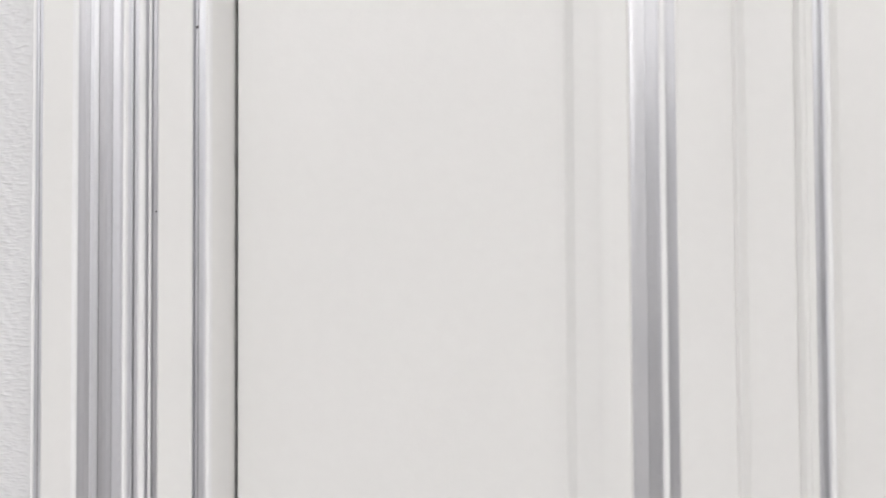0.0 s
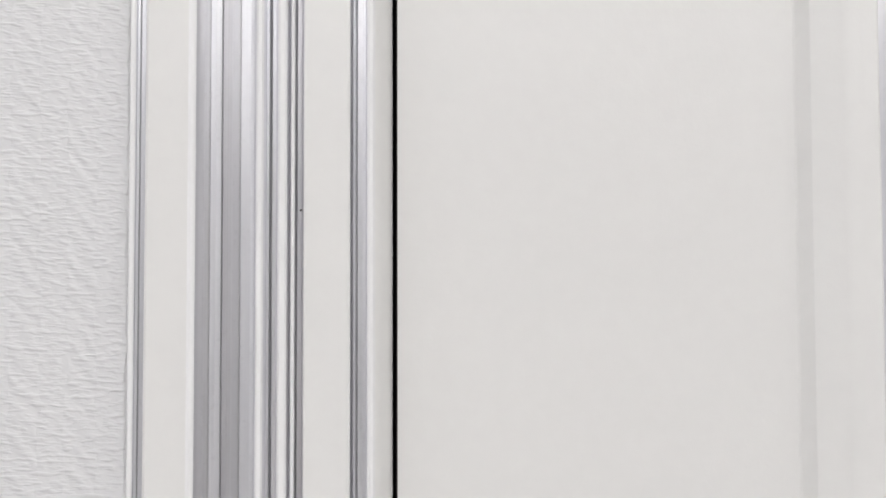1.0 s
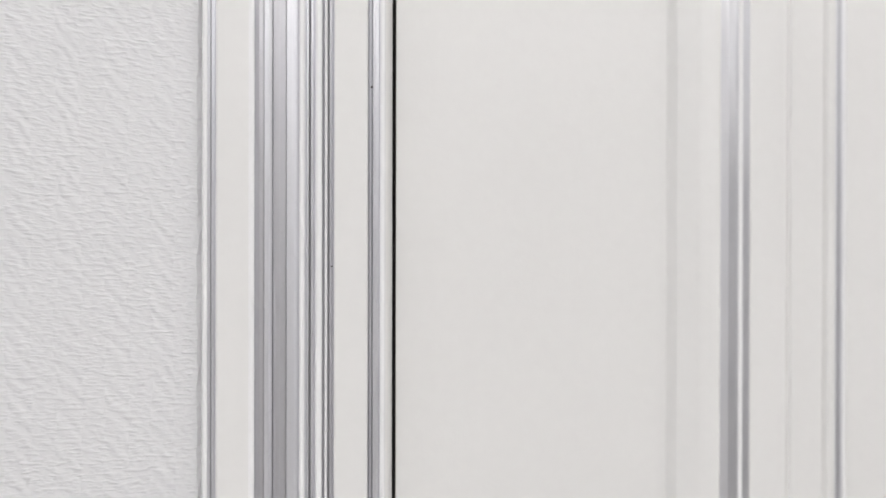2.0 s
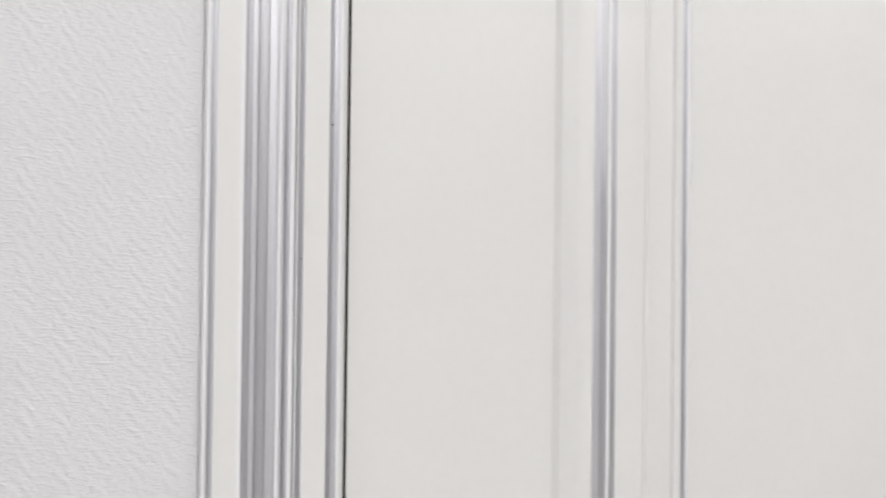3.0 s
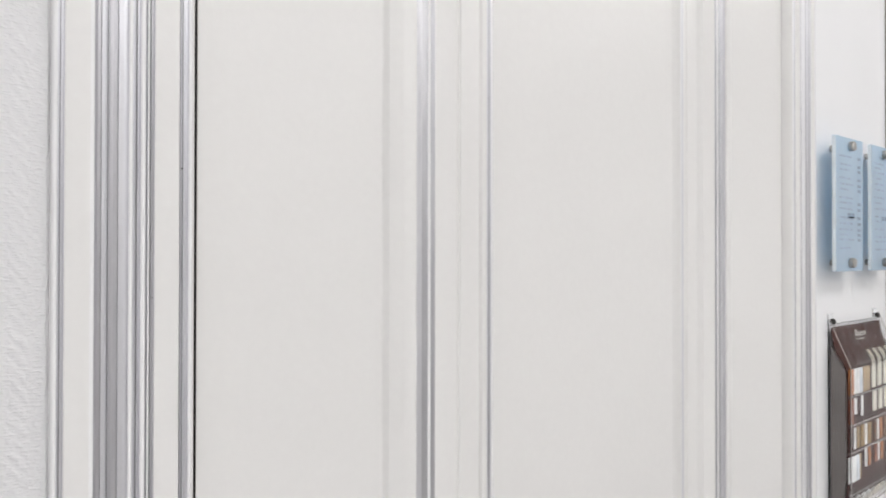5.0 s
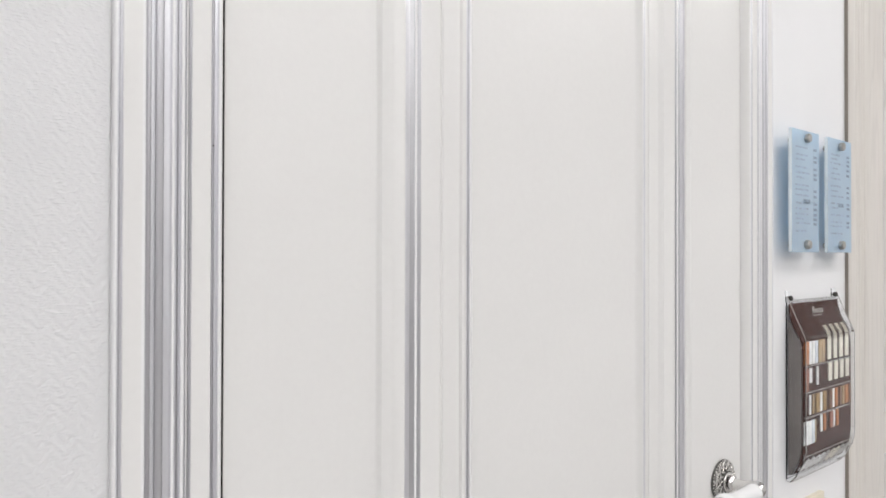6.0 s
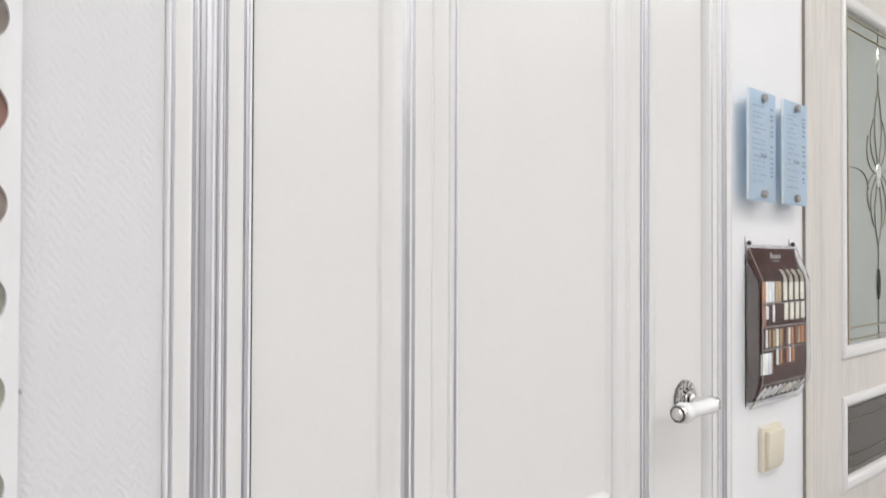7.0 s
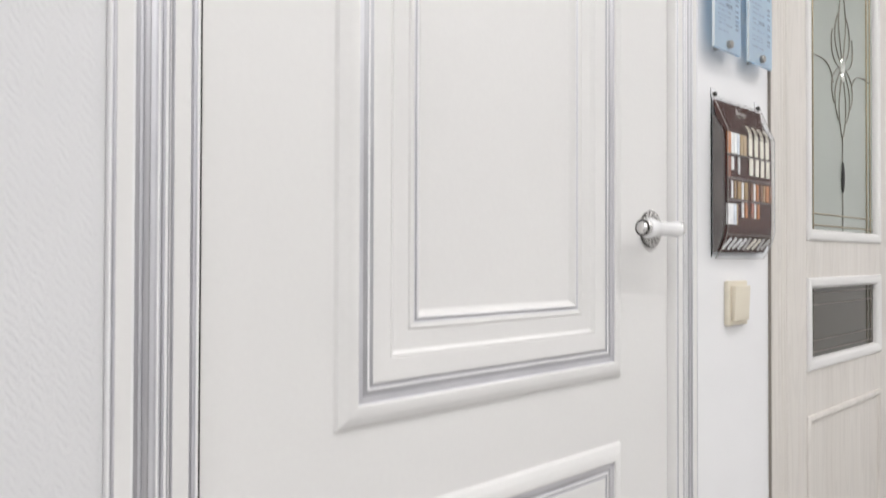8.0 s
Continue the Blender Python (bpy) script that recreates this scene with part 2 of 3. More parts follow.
def box(x0, x1, y0, y1, z0, z1, bevel=0.0, seg=2, bm=None):
    own = bmesh.new()
    bmesh.ops.create_cube(own, size=1.0, matrix=Matrix.Translation(((x0 + x1) / 2, (y0 + y1) / 2, (z0 + z1) / 2))
                          @ Matrix.Diagonal((abs(x1 - x0), abs(y1 - y0), abs(z1 - z0), 1)))
    if bevel:
        bmesh.ops.bevel(own, geom=own.edges[:], offset=bevel, segments=seg, affect="EDGES", profile=0.5)
    if bm is None:
        return own
    tmp = bpy.data.meshes.new("tmp")
    own.to_mesh(tmp)
    own.free()
    bm.from_mesh(tmp)
    bpy.data.meshes.remove(tmp)
    return bm


def lathe(profile, m, seg=32, bm=None):
    """Turn (radius, height) pairs round the local z axis, placed by m."""
    bm = bm or bmesh.new()
    rings = []
    for r, h in profile:
        if r < 1e-6:
            rings.append([bm.verts.new(m @ Vector((0, 0, h)))])
        else:
            rings.append([bm.verts.new(m @ Vector((r * math.cos(2 * math.pi * k / seg), r * math.sin(2 * math.pi * k / seg), h))) for k in range(seg)])
    for a, b in zip(rings, rings[1:]):
        for k in range(seg):
            q = [a[k % len(a)], a[(k + 1) % len(a)], b[(k + 1) % len(b)], b[k % len(b)]]
            q = list(dict.fromkeys(q))
            if len(q) > 2:
                bm.faces.new(q)
    return bm


def sweep(points, radius, seg=8, bm=None):
    """A round tube along a polyline."""
    bm = bm or bmesh.new()
    rings, n = [], len(points)
    for i, q in enumerate(points):
        d = (Vector(points[min(i + 1, n - 1)]) - Vector(points[max(i - 1, 0)])).normalized()
        side = d.cross(Vector((0, 1, 0)))
        side = side.normalized() if side.length > 1e-4 else Vector((1, 0, 0))
        up = side.cross(d)
        rings.append([bm.verts.new(Vector(q) + radius * (side * math.cos(2 * math.pi * k / seg) + up * math.sin(2 * math.pi * k / seg))) for k in range(seg)])
    for a, b in zip(rings, rings[1:]):
        for k in range(seg):
            bm.faces.new((a[k], a[(k + 1) % seg], b[(k + 1) % seg], b[k]))
    bm.faces.new(rings[0])
    bm.faces.new(rings[-1][::-1])
    return bm


def ring_strip(profile, back, x0, x1, z0, z1, y=0.0):
    """A mitred rectangular frame. profile: (inset, height towards the room) along its face; back: height of its back."""
    bm = bmesh.new()
    pts = list(profile) + [(profile[-1][0], back), (profile[0][0], back)]
    cols = []
    for s, h in pts:
        cols.append([bm.verts.new((cx, y - h, cz)) for cx, cz in ((x0 + s, z0 + s), (x1 - s, z0 + s), (x1 - s, z1 - s), (x0 + s, z1 - s))])
    for a, b in zip(cols, cols[1:] + cols[:1]):
        for k in range(4):
            bm.faces.new((a[k], a[(k + 1) % 4], b[(k + 1) % 4], b[k]))
    return bm


def post_strip(profile, back, x_edge, sign, z0, z1, y=0.0):
    """An upright with a mitred head. profile: (distance from the opening's edge, height); sign: -1 runs to smaller x."""
    bm = bmesh.new()
    pts = list(profile) + [(profile[-1][0], back), (profile[0][0], back)]
    lo = [bm.verts.new((x_edge + sign * u, y - h, z0)) for u, h in pts]
    hi = [bm.verts.new((x_edge + sign * u, y - h, z1 + u)) for u, h in pts]
    n = len(pts)
    for k in range(n):
        bm.faces.new((lo[k], lo[(k + 1) % n], hi[(k + 1) % n], hi[k]))
    bm.faces.new(lo)
    bm.faces.new(hi)
    return bm


def head_strip(profile, back, x0, x1, z1, y=0.0):
    bm = bmesh.new()
    pts = list(profile) + [(profile[-1][0], back), (profile[0][0], back)]
    a = [bm.verts.new((x0 - u, y - h, z1 + u)) for u, h in pts]
    b = [bm.verts.new((x1 + u, y - h, z1 + u)) for u, h in pts]
    n = len(pts)
    for k in range(n):
        bm.faces.new((a[k], a[(k + 1) % n], b[(k + 1) % n], b[k]))
    bm.faces.new(a)
    bm.faces.new(b)
    return bm


def arc(s0, h0, s1, h1, bulge, n=6):
    """Points of a shallow arc between two profile points."""
    out = []
    for k in range(n + 1):
        t = k / n
        out.append((s0 + (s1 - s0) * t, h0 + (h1 - h0) * t + bulge * 4 * t * (1 - t)))
    return out


# ---------------------------------------------------------------- the room
def slab(name, label, category, material, *dims):
    return tagged(mesh_ob(name, box(*dims), material), label, category, kind="structure")


D1_X0, D1_X1, D_TOP = -0.0028, 0.8028, 2.012     # opening of the panelled door
D2_X0, D2_X1 = 1.316, 2.112                      # opening of the glazed door
slab("floor", "grey laminate floor", "floor", FLOORING, X0, X1, Y0, Y1 + 0.14, -0.05, 0.0)
slab("ceiling", "plain white ceiling with light panels", "ceiling", CEILING, X0, X1, Y0, Y1 + 0.14, ZC, ZC + 0.05)
slab("wall_south", "plain grey wall", "wall", GREYWALL, X0, X1, Y0 - 0.1, Y0, 0.0, ZC)
slab("wall_west", "plain white wall", "wall", WALLPAINT, X0 - 0.1, X0, Y0 - 0.1, Y1 + 0.14, 0.0, ZC)
slab("wall_east", "plain white wall", "wall", WALLPAINT, X1, X1 + 0.1, Y0 - 0.1, Y1 + 0.14, 0.0, ZC)


def papered_wall():
    """The papered wall; its paper ends unevenly beside the door casing."""
    rnd = random.Random(11)
    bm = bmesh.new()
    edge, wob = D1_X0 - 0.0790, 0.0
    cols = []
    for k in range(901):
        z = ZC * k / 900
        wob = 0.4 * wob + rnd.uniform(-0.0004, 0.0004)
        cols.append([bm.verts.new(q) for q in ((X0, Y1 + 0.12, z), (X0, YL, z), (edge + wob - 0.0024, YL, z), (edge - 0.0004, YL + 0.0016 + 0.6 * wob, z), (edge + 0.0004, Y1 + 0.12, z))])
    for a, b in zip(cols, cols[1:]):
        for k in range(5):
            bm.faces.new((a[k], a[(k + 1) % 5], b[(k + 1) % 5], b[k]))
    bm.faces.new(cols[0])
    bm.faces.new(cols[-1])
    return bm


tagged(mesh_ob("wall_north", papered_wall(), WALLPAPER, smooth=False),
              "white wall with embossed woven-pattern wallpaper", "wall", kind="structure")
slab("wall_north_reveal", "wall edge behind the door casing", "wall", WALLPAINT, D1_X0 - 0.0800, D1_X0 - 0.03, Y1, Y1 + 0.12, 0, ZC)
tagged(mesh_ob("wall_north_pier", box(D1_X1 + 0.03, D2_X0 - 0.03, Y1, Y1 + 0.12, 0, ZC), WALLPAINT),
       "smooth white painted wall between two doors", "wall", kind="structure")
slab("wall_north_end", "plain white wall", "wall", WALLPAINT, D2_X1 + 0.03, X1, Y1, Y1 + 0.12, 0, ZC)
slab("wall_north_lintel", "white wall above the door", "wall", WALLPAINT, D1_X0 - 0.03, D1_X1 + 0.03, Y1, Y1 + 0.12, D_TOP + 0.04, ZC)
slab("wall_north_lintel_glazed", "white wall above the glazed door", "wall", WALLPAINT, D2_X0 - 0.03, D2_X1 + 0.03, Y1, Y1 + 0.12, D_TOP + 0.04, ZC)
slab("backdrop", "dark space behind the doors", "backdrop", DARK, X0, X1, Y1 + 0.125, Y1 + 0.14, 0, ZC)

for px, py in PANELS:
    lamp = empty("ceiling_light", "long white ceiling light panel", "ceiling light", "ceiling light panels")
    part("frame", ring_strip([(0, 0), (0, 0.02), (0.018, 0.02), (0.018, 0.0)], 0, -0.6, 0.6, -0.3, 0.3), BOARD, lamp)
    part("diffuser", box(-0.58, 0.58, -0.008, 0.0, -0.28, 0.28), LIGHT, lamp)
    lamp.matrix_world = pose(px, py, ZC, 90, 0, 0)

# ---------------------------------------------------------------- panelled door
MM = 0.001
# face of the casing, from the opening outwards: (mm, mm proud), split where the colour changes
CASING = [
    ("body", PAINT, [(-0.1, -20), (-0.1, -6), (0.15, -2.0), (0.45, 0.0), (1.0, 1.3), (1.9, 3.4), (3.0, 6.0), (4.2, 8.6), (5.2, 10.4), (6.0, 11.4)]),
    ("bead", PAINT_LIT, [(6.0, 11.4), (6.8, 12.4), (7.7, 12.6), (8.6, 12.0)]),
    ("silver_band", PATINA, [(8.6, 12.0), (9.0, 11.0), (10.0, 10.7), (11.5, 11.2)]),
    ("groove_line", PATINA_CREASE, [(11.5, 11.2), (11.8, 10.5), (12.2, 10.9)]),
    ("silver_band", PATINA, [(12.2, 10.9), (12.7, 11.3), (13.0, 11.1)]),
    ("groove_line", PATINA_DIM, [(13.0, 11.1), (13.3, 10.7), (13.9, 11.9)]),
    ("body", PAINT, [(13.9, 11.9), (14.7, 12.3), (27.5, 12.3), (28.2, 12.0)]),
    ("silver_band", PATINA_DIM, [(28.2, 12.0), (28.9, 11.2), (30.1, 11.7)]),
    ("groove_line", PATINA_CREASE, [(30.1, 11.7), (30.5, 10.8), (31.0, 11.6)]),
    ("bead", PAINT_LIT, [(31.0, 11.6), (31.5, 12.1), (32.1, 11.8)]),
    ("silver_band", PATINA_DIM, [(32.1, 11.8), (32.6, 11.1), (33.3, 12.2)]),
    ("bead", PAINT_LIT, [(33.3, 12.2), (33.9, 13.0), (35.3, 13.1), (36.1, 12.4)]),
    ("silver_band", PATINA, [(36.1, 12.4), (36.7, 11.3), (37.8, 11.6)]),
    ("groove_line", PATINA_CREASE, [(37.8, 11.6), (38.3, 10.7), (38.8, 11.5)]),
    ("silver_band", PATINA, [(38.8, 11.5), (39.6, 11.4), (40.4, 12.3)]),
    ("bead", PAINT_LIT, [(40.4, 12.3), (41.0, 13.0), (42.0, 13.0), (42.7, 12.4)]),
    ("silver_flute", PATINA, [(42.7, 12.4), (43.4, 11.3), (44.6, 10.6), (46.2, 10.3), (47.6, 10.2)]),
    ("groove_line", PATINA_CREASE, [(47.6, 10.2), (47.9, 9.6), (48.3, 9.7)]),
    ("silver_flute", PATINA_DIM, [(48.3, 9.7), (50.2, 9.3), (51.8, 9.6), (53.0, 10.3)]),
    ("groove_line", PATINA_CREASE, [(53.0, 10.3), (53.25, 9.8), (53.6, 10.2)]),
    ("silver_flute", PATINA, [(53.6, 10.2), (55.0, 11.2), (56.6, 11.0)]),
    ("groove_line", PATINA_CREASE, [(56.6, 11.0), (56.9, 10.4), (57.3, 10.5)]),
    ("silver_flute", PATINA_DIM, [(57.3, 10.5), (58.6, 10.7), (59.6, 11.4), (60.7, 12.7)]),
    ("body", PAINT_LIT, [(60.7, 12.7), (61.3, 13.1), (62.0, 13.2), (63.0, 13.0)]),
    ("body", PAINT, [(63.0, 13.0), (65.0, 12.8), (72.0, 12.7), (74.8, 12.8), (75.6, 12.3)]),
    ("silver_edge", PATINA, [(75.6, 12.3), (76.0, 11.4), (77.2, 11.3)]),
    ("groove_line", PATINA_CREASE, [(77.2, 11.3), (77.5, 10.8), (77.8, 11.1)]),
    ("silver_edge", PATINA, [(77.8, 11.1), (78.5, 11.2), (78.8, 11.7)]),
    ("body", PAINT_LIT, [(78.8, 11.7), (79.2, 12.0), (80.0, 12.0), (80.5, 11.5), (80.9, 10.4), (81.1, 8.6), (81.1, -5.5)]),
]


def casing_side(thing, x_edge, sign, sections, y=0.0, top=D_TOP, back=-5.0):
    for name, mat, prof in sections:
        pr = [(u * MM, h * MM) for u, h in prof]
        part(name, post_strip(pr, min(back * MM, pr[0][1], pr[-1][1]) - 0.0005, x_edge, sign, 0.0, top, y), mat, thing, smooth=True, sharp=19,
             label="silver patina groove" if mat in (PATINA, PATINA_DIM) else "")


def casing_head(thing, x0, x1, sections, y=0.0, top=D_TOP, back=-5.0):
    for name, mat, prof in sections:
        pr = [(u * MM, h * MM) for u, h in prof]
        part(name, head_strip(pr, min(back * MM, pr[0][1], pr[-1][1]) - 0.0005, x0, x1, top, y), mat, thing, smooth=True, sharp=19)


for nm, lab in (("casing", "cream door casing with fluted silver grooves"),):
    left = empty(nm, lab, "door casing", "casings of the panelled door", "structure")
    casing_side(left, D1_X0 + 0.0014, -1, CASING)
    for sx, sy, sz, r in ((-0.0136, -0.0117, 1.4075, 0.0006), (-0.0462, -0.0102, 1.372, 0.0004), (-0.0305, -0.0114, 1.331, 0.0004), (-0.0395, -0.0108, 1.452, 0.0004)):
        bm = bmesh.new()
        bmesh.ops.create_icosphere(bm, subdivisions=1, radius=r, matrix=Matrix.Translation((sx, sy, sz)))
        part("paint_speck", bm, DARK, left, "dark speck of dirt")
    right = empty(nm, lab, "door casing", "casings of the panelled door", "structure")
    casing_side(right, D1_X1 - 0.0014, 1, CASING)
    head = empty(nm, lab, "door casing", "casings of the panelled door", "structure")
    casing_head(head, D1_X0 + 0.0014, D1_X1 - 0.0014, CASING)

jamb = empty("door_jamb", "cream door jamb behind the casing", "door jamb", kind="structure")
part("jamb_side", box(D1_X0 - 0.028, D1_X0, 0.0065, 0.12, 0, D_TOP + 0.03), PAINT, jamb)
part("jamb_side", box(D1_X1, D1_X1 + 0.028, 0.0065, 0.12, 0, D_TOP + 0.03), PAINT, jamb)
part("jamb_head", box(D1_X0, D1_X1, 0.0065, 0.12, D_TOP, D_TOP + 0.03), PAINT, jamb)
# Unseen dark strips behind the leaf, added to keep light out of the gap.
part("gap_block", box(D1_X0, D1_X0 + 0.014, 0.043, 0.06, 0, D_TOP), DARK, jamb)
part("gap_block", box(D1_X1 - 0.014, D1_X1, 0.043, 0.06, 0, D_TOP), DARK, jamb)

# moulding round a panel, from its outer edge inwards: (mm, mm proud of the leaf)
BOLECTION = [
    ("bead", PAINT, [(0, -3), (0, 0.05), (0.7, 0.35), (1.2, 0.9), (2.0, 2.2), (3.0, 3.8), (3.7, 4.6), (4.6, 5.1), (7.0, 6.2), (11.0, 8.0), (15.0, 9.4), (19.0, 10.3), (22.5, 10.6), (24.6, 10.2), (25.8, 9.2), (26.3, 8.0)]),
    ("silver_band", PATINA_RING, [(26.3, 8.0), (26.7, 6.6), (29.0, 6.0), (33.4, 5.9)]),
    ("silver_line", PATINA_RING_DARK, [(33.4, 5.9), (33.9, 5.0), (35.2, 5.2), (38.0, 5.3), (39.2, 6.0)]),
    ("thin_bead", PAINT_LIT, [(39.2, 6.0), (39.8, 6.7), (41.4, 6.7), (42.0, 6.0)]),
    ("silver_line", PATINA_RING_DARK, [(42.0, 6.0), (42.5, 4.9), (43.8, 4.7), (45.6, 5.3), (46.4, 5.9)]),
    ("inner_frame", PAINT, [(46.4, 5.9), (47.2, 6.4), (48.2, 6.5)] + arc(48.2, 6.5, 70.6, 4.7, 0.4, 5)[1:] + [(71.0, 4.1), (71.5, 3.6), (72.0, 4.1), (72.7, 4.7), (73.6, 4.3), (75.2, 2.9), (77.0, 1.5), (78.4, 0.9), (80.0, 0.8)]
     + arc(80.0, 0.8, 98.4, 1.2, -0.2, 4)[1:] + [(98.8, 0.2), (99.6, -0.2), (100.3, 0.9), (101.4, 2.2), (102.8, 2.2), (104.2, 1.4), (107.0, 1.4)]),
    ("silver_line", PATINA_RING, [(107.0, 1.4), (107.8, 0.8), (109.0, 0.7)]),
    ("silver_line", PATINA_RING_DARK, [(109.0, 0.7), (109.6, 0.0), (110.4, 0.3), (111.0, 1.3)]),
    ("silver_line", PATINA_RING, [(111.0, 1.3), (111.6, 1.8)]),
    ("inner_cove", PAINT_LIT, [(111.6, 1.8), (112.2, 2.6), (113.2, 2.7), (114.0, 2.2)]),
    ("inner_cove", PAINT, [(114.0, 2.2), (115.4, 0.2), (117.2, -1.9), (119.2, -3.4), (121.6, -4.3)]),
]


def panel_moulding(door, x0, x1, z0, z1):
    for name, mat, prof in BOLECTION:
        pr = [(s * MM, h * MM) for s, h in prof]
        part(name, ring_strip(pr, -0.012, x0, x1, z0, z1), mat, door, "silver patina groove" if mat in (PATINA_RING, PATINA_RING_DARK) else "", smooth=True, sharp=19)
    i = 0.1206
    part("panel", box(x0 + i, x1 - i, 0.0042, 0.03, z0 + i, z1 - i), PAINT, door)


door = empty("door_1", "closed cream panelled door with silver patina mouldings", "door", kind="structure")
PX0, PX1 = 0.1400, 0.6600
RAILS = [(0.008, 0.141), (0.6786, 0.7755), (1.862, 2.008)]
part("stile", box(0.0, PX0, 0, 0.04, 0.008, 2.008), PAINT, door)
part("stile", box(PX1, 0.8, 0, 0.04, 0.008, 2.008), PAINT, door)
# Shade in the hinge-side gap, put in as a dark strip.
part("edge_shade", box(-0.0003, 0.0, 0.0012, 0.039, 0.01, 2.006), DARK, door, "dark strip for the shade in the gap")
for z0, z1 in RAILS:
    part("rail", box(PX0, PX1, 0.0, 0.04, z0, z1), PAINT, door)
panel_moulding(door, PX0, PX1, RAILS[1][1], RAILS[2][0])
panel_moulding(door, PX0, PX1, RAILS[0][1], RAILS[1][0])


def door_handle(x, z):
    """Ornate round rose, neck and a white ceramic grip with metal caps, on the door's leaf."""
    out = pose(x, 0, z, 90, 0, 0)
    h = part("door_handle", lathe([(0, 0.0), (0.0295, 0.0), (0.0305, 0.002), (0.029, 0.0048), (0.0265, 0.005), (0.0255, 0.0042), (0.024, 0.0052), (0.0185, 0.0075),
                                   (0.0155, 0.0078), (0.0145, 0.0068), (0.0135, 0.0088), (0.011, 0.0108), (0.0, 0.0112)], out, 40), ANTIQUE, door,
             "lever handle with an ornate antique silver rose", True)
    bm = bmesh.new()
    for k in range(13):                                  # curling leaves round the rose
        a0 = 2 * math.pi * k / 13
        for r0, r1, turn, size in ((0.0150, 0.0278, 0.42, 0.00155), (0.0190, 0.0262, -0.30, 0.00120), (0.0235, 0.0288, 0.75, 0.00105)):
            pts = []
            for q in range(6):
                f = q / 5
                rr, aa = r0 + (r1 - r0) * f, a0 + turn * math.sin(2.4 * f) + (0.22 if turn < 0 else 0.0)
                pts.append(out @ Vector((rr * math.cos(aa), rr * math.sin(aa), 0.0086 - 0.0040 * (rr - 0.015) / 0.014)))
            sweep(pts, size, 6, bm)
    for k in range(40):                                  # beaded rim
        a = 2 * math.pi * k / 40
        bmesh.ops.create_icosphere(bm, subdivisions=1, radius=0.00125, matrix=out @ Matrix.Translation((0.0294 * math.cos(a), 0.0294 * math.sin(a), 0.0040)))
    tagged(part("leafwork", bm, LEAFWORK, h, "raised silver leafwork", True, 60), kind="stuff")
    part("collar", lathe([(0.0, 0.0095), (0.0135, 0.0095), (0.0142, 0.0108), (0.0135, 0.0122), (0.0108, 0.0130), (0.0, 0.0132)], out, 32), LEAFWORK, h, "plain silver collar", True)
    # Dark rings stand for recesses; the recesses' shade is put into their colour.
    part("ring", lathe([(0.0, 0.0128), (0.0096, 0.0128), (0.0096, 0.0158), (0.0, 0.0158)], out, 28), DARK, h, "groove ring coloured dark", True)
    part("neck", lathe([(0.0, 0.0154), (0.0104, 0.0154), (0.0110, 0.0168), (0.0104, 0.0186), (0.0080, 0.0205), (0.0074, 0.028), (0.0082, 0.036), (0.0104, 0.043), (0.0112, 0.050), (0.0104, 0.057), (0.0070, 0.0615), (0.0, 0.063)], out, 28), CHROME, h, "chrome neck", True)
    along = Matrix.Translation((x - 0.004, -0.052, z - 0.002)) @ Euler((0, radians(-90), 0)).to_matrix().to_4x4()
    part("grip", lathe([(0.0, 0.002), (0.0108, 0.002), (0.0121, 0.0045), (0.0124, 0.008), (0.0118, 0.013), (0.0111, 0.024), (0.0108, 0.042), (0.0112, 0.056), (0.0124, 0.067), (0.0140, 0.075), (0.0150, 0.081), (0.0153, 0.086), (0.0147, 0.0908), (0.0132, 0.0935), (0.0, 0.094)], along, 40), CERAMIC, h, "glossy white ceramic grip", True)
    part("end_cap", lathe([(0.0, 0.0936), (0.0116, 0.0936), (0.0122, 0.0948), (0.0116, 0.0962)], along, 36), CHROME, h, "chrome collar", True)
    part("ring", lathe([(0.0098, 0.0958), (0.0112, 0.0958), (0.0112, 0.0982), (0.0098, 0.0982)], along, 36), DARK, h, "groove ring coloured dark", True)
    part("end_cap", lathe([(0.0, 0.0976), (0.0122, 0.0976), (0.0130, 0.0988), (0.0130, 0.1006), (0.0122, 0.1020)], along, 36), CHROME, h, "chrome rim", True)
    part("ring", lathe([(0.0088, 0.1006), (0.0122, 0.1016), (0.0118, 0.1021), (0.0088, 0.1016)], along, 36), DARK, h, "groove ring coloured dark", True)
    part("end_cap", lathe([(0.0, 0.1006), (0.0092, 0.1008), (0.0094, 0.1030), (0.0082, 0.1048), (0.005, 0.1066), (0.0, 0.1074)], along, 36), CHROME, h, "domed chrome button", True)
    part("tail_cap", lathe([(0.0, -0.0095), (0.0030, -0.009), (0.0038, -0.006), (0.0034, -0.003), (0.0066, -0.0022), (0.0090, 0.0), (0.0092, 0.003), (0.0, 0.0032)], along, 28), CHROME, h, "small chrome finial", True)
    return h


door_handle(0.7455, 1.0025)

# ---------------------------------------------------------------- glazed door
ASH_CASING = [
    ("body", ASH, [(0.6, -24), (0.6, 0), (2, 3), (6, 4.5), (24, 4.8), (27, 4.0), (28.5, 2.2), (31, 2.0)] + arc(31, 2.0, 44, 2.0, 3.2, 6)[1:]
     + arc(44, 2.0, 58, 2.0, 3.4, 6)[1:] + arc(58, 2.0, 72, 2.0, 3.4, 6)[1:] + [(74, 3.2), (76, 5.2), (96, 5.6), (100, 4.6), (102.5, 2.4), (103.2, -4)]),
]
GY = 0.016    # leaf face of the glazed door
casing2 = empty("casing", "bleached ash door casing with shallow flutes", "door casing", "casings of the glazed door", "structure")
casing_side(casing2, D2_X0, -1, ASH_CASING, 0.002)
casing2r = empty("casing", "bleached ash door casing with shallow flutes", "door casing", "casings of the glazed door", "structure")
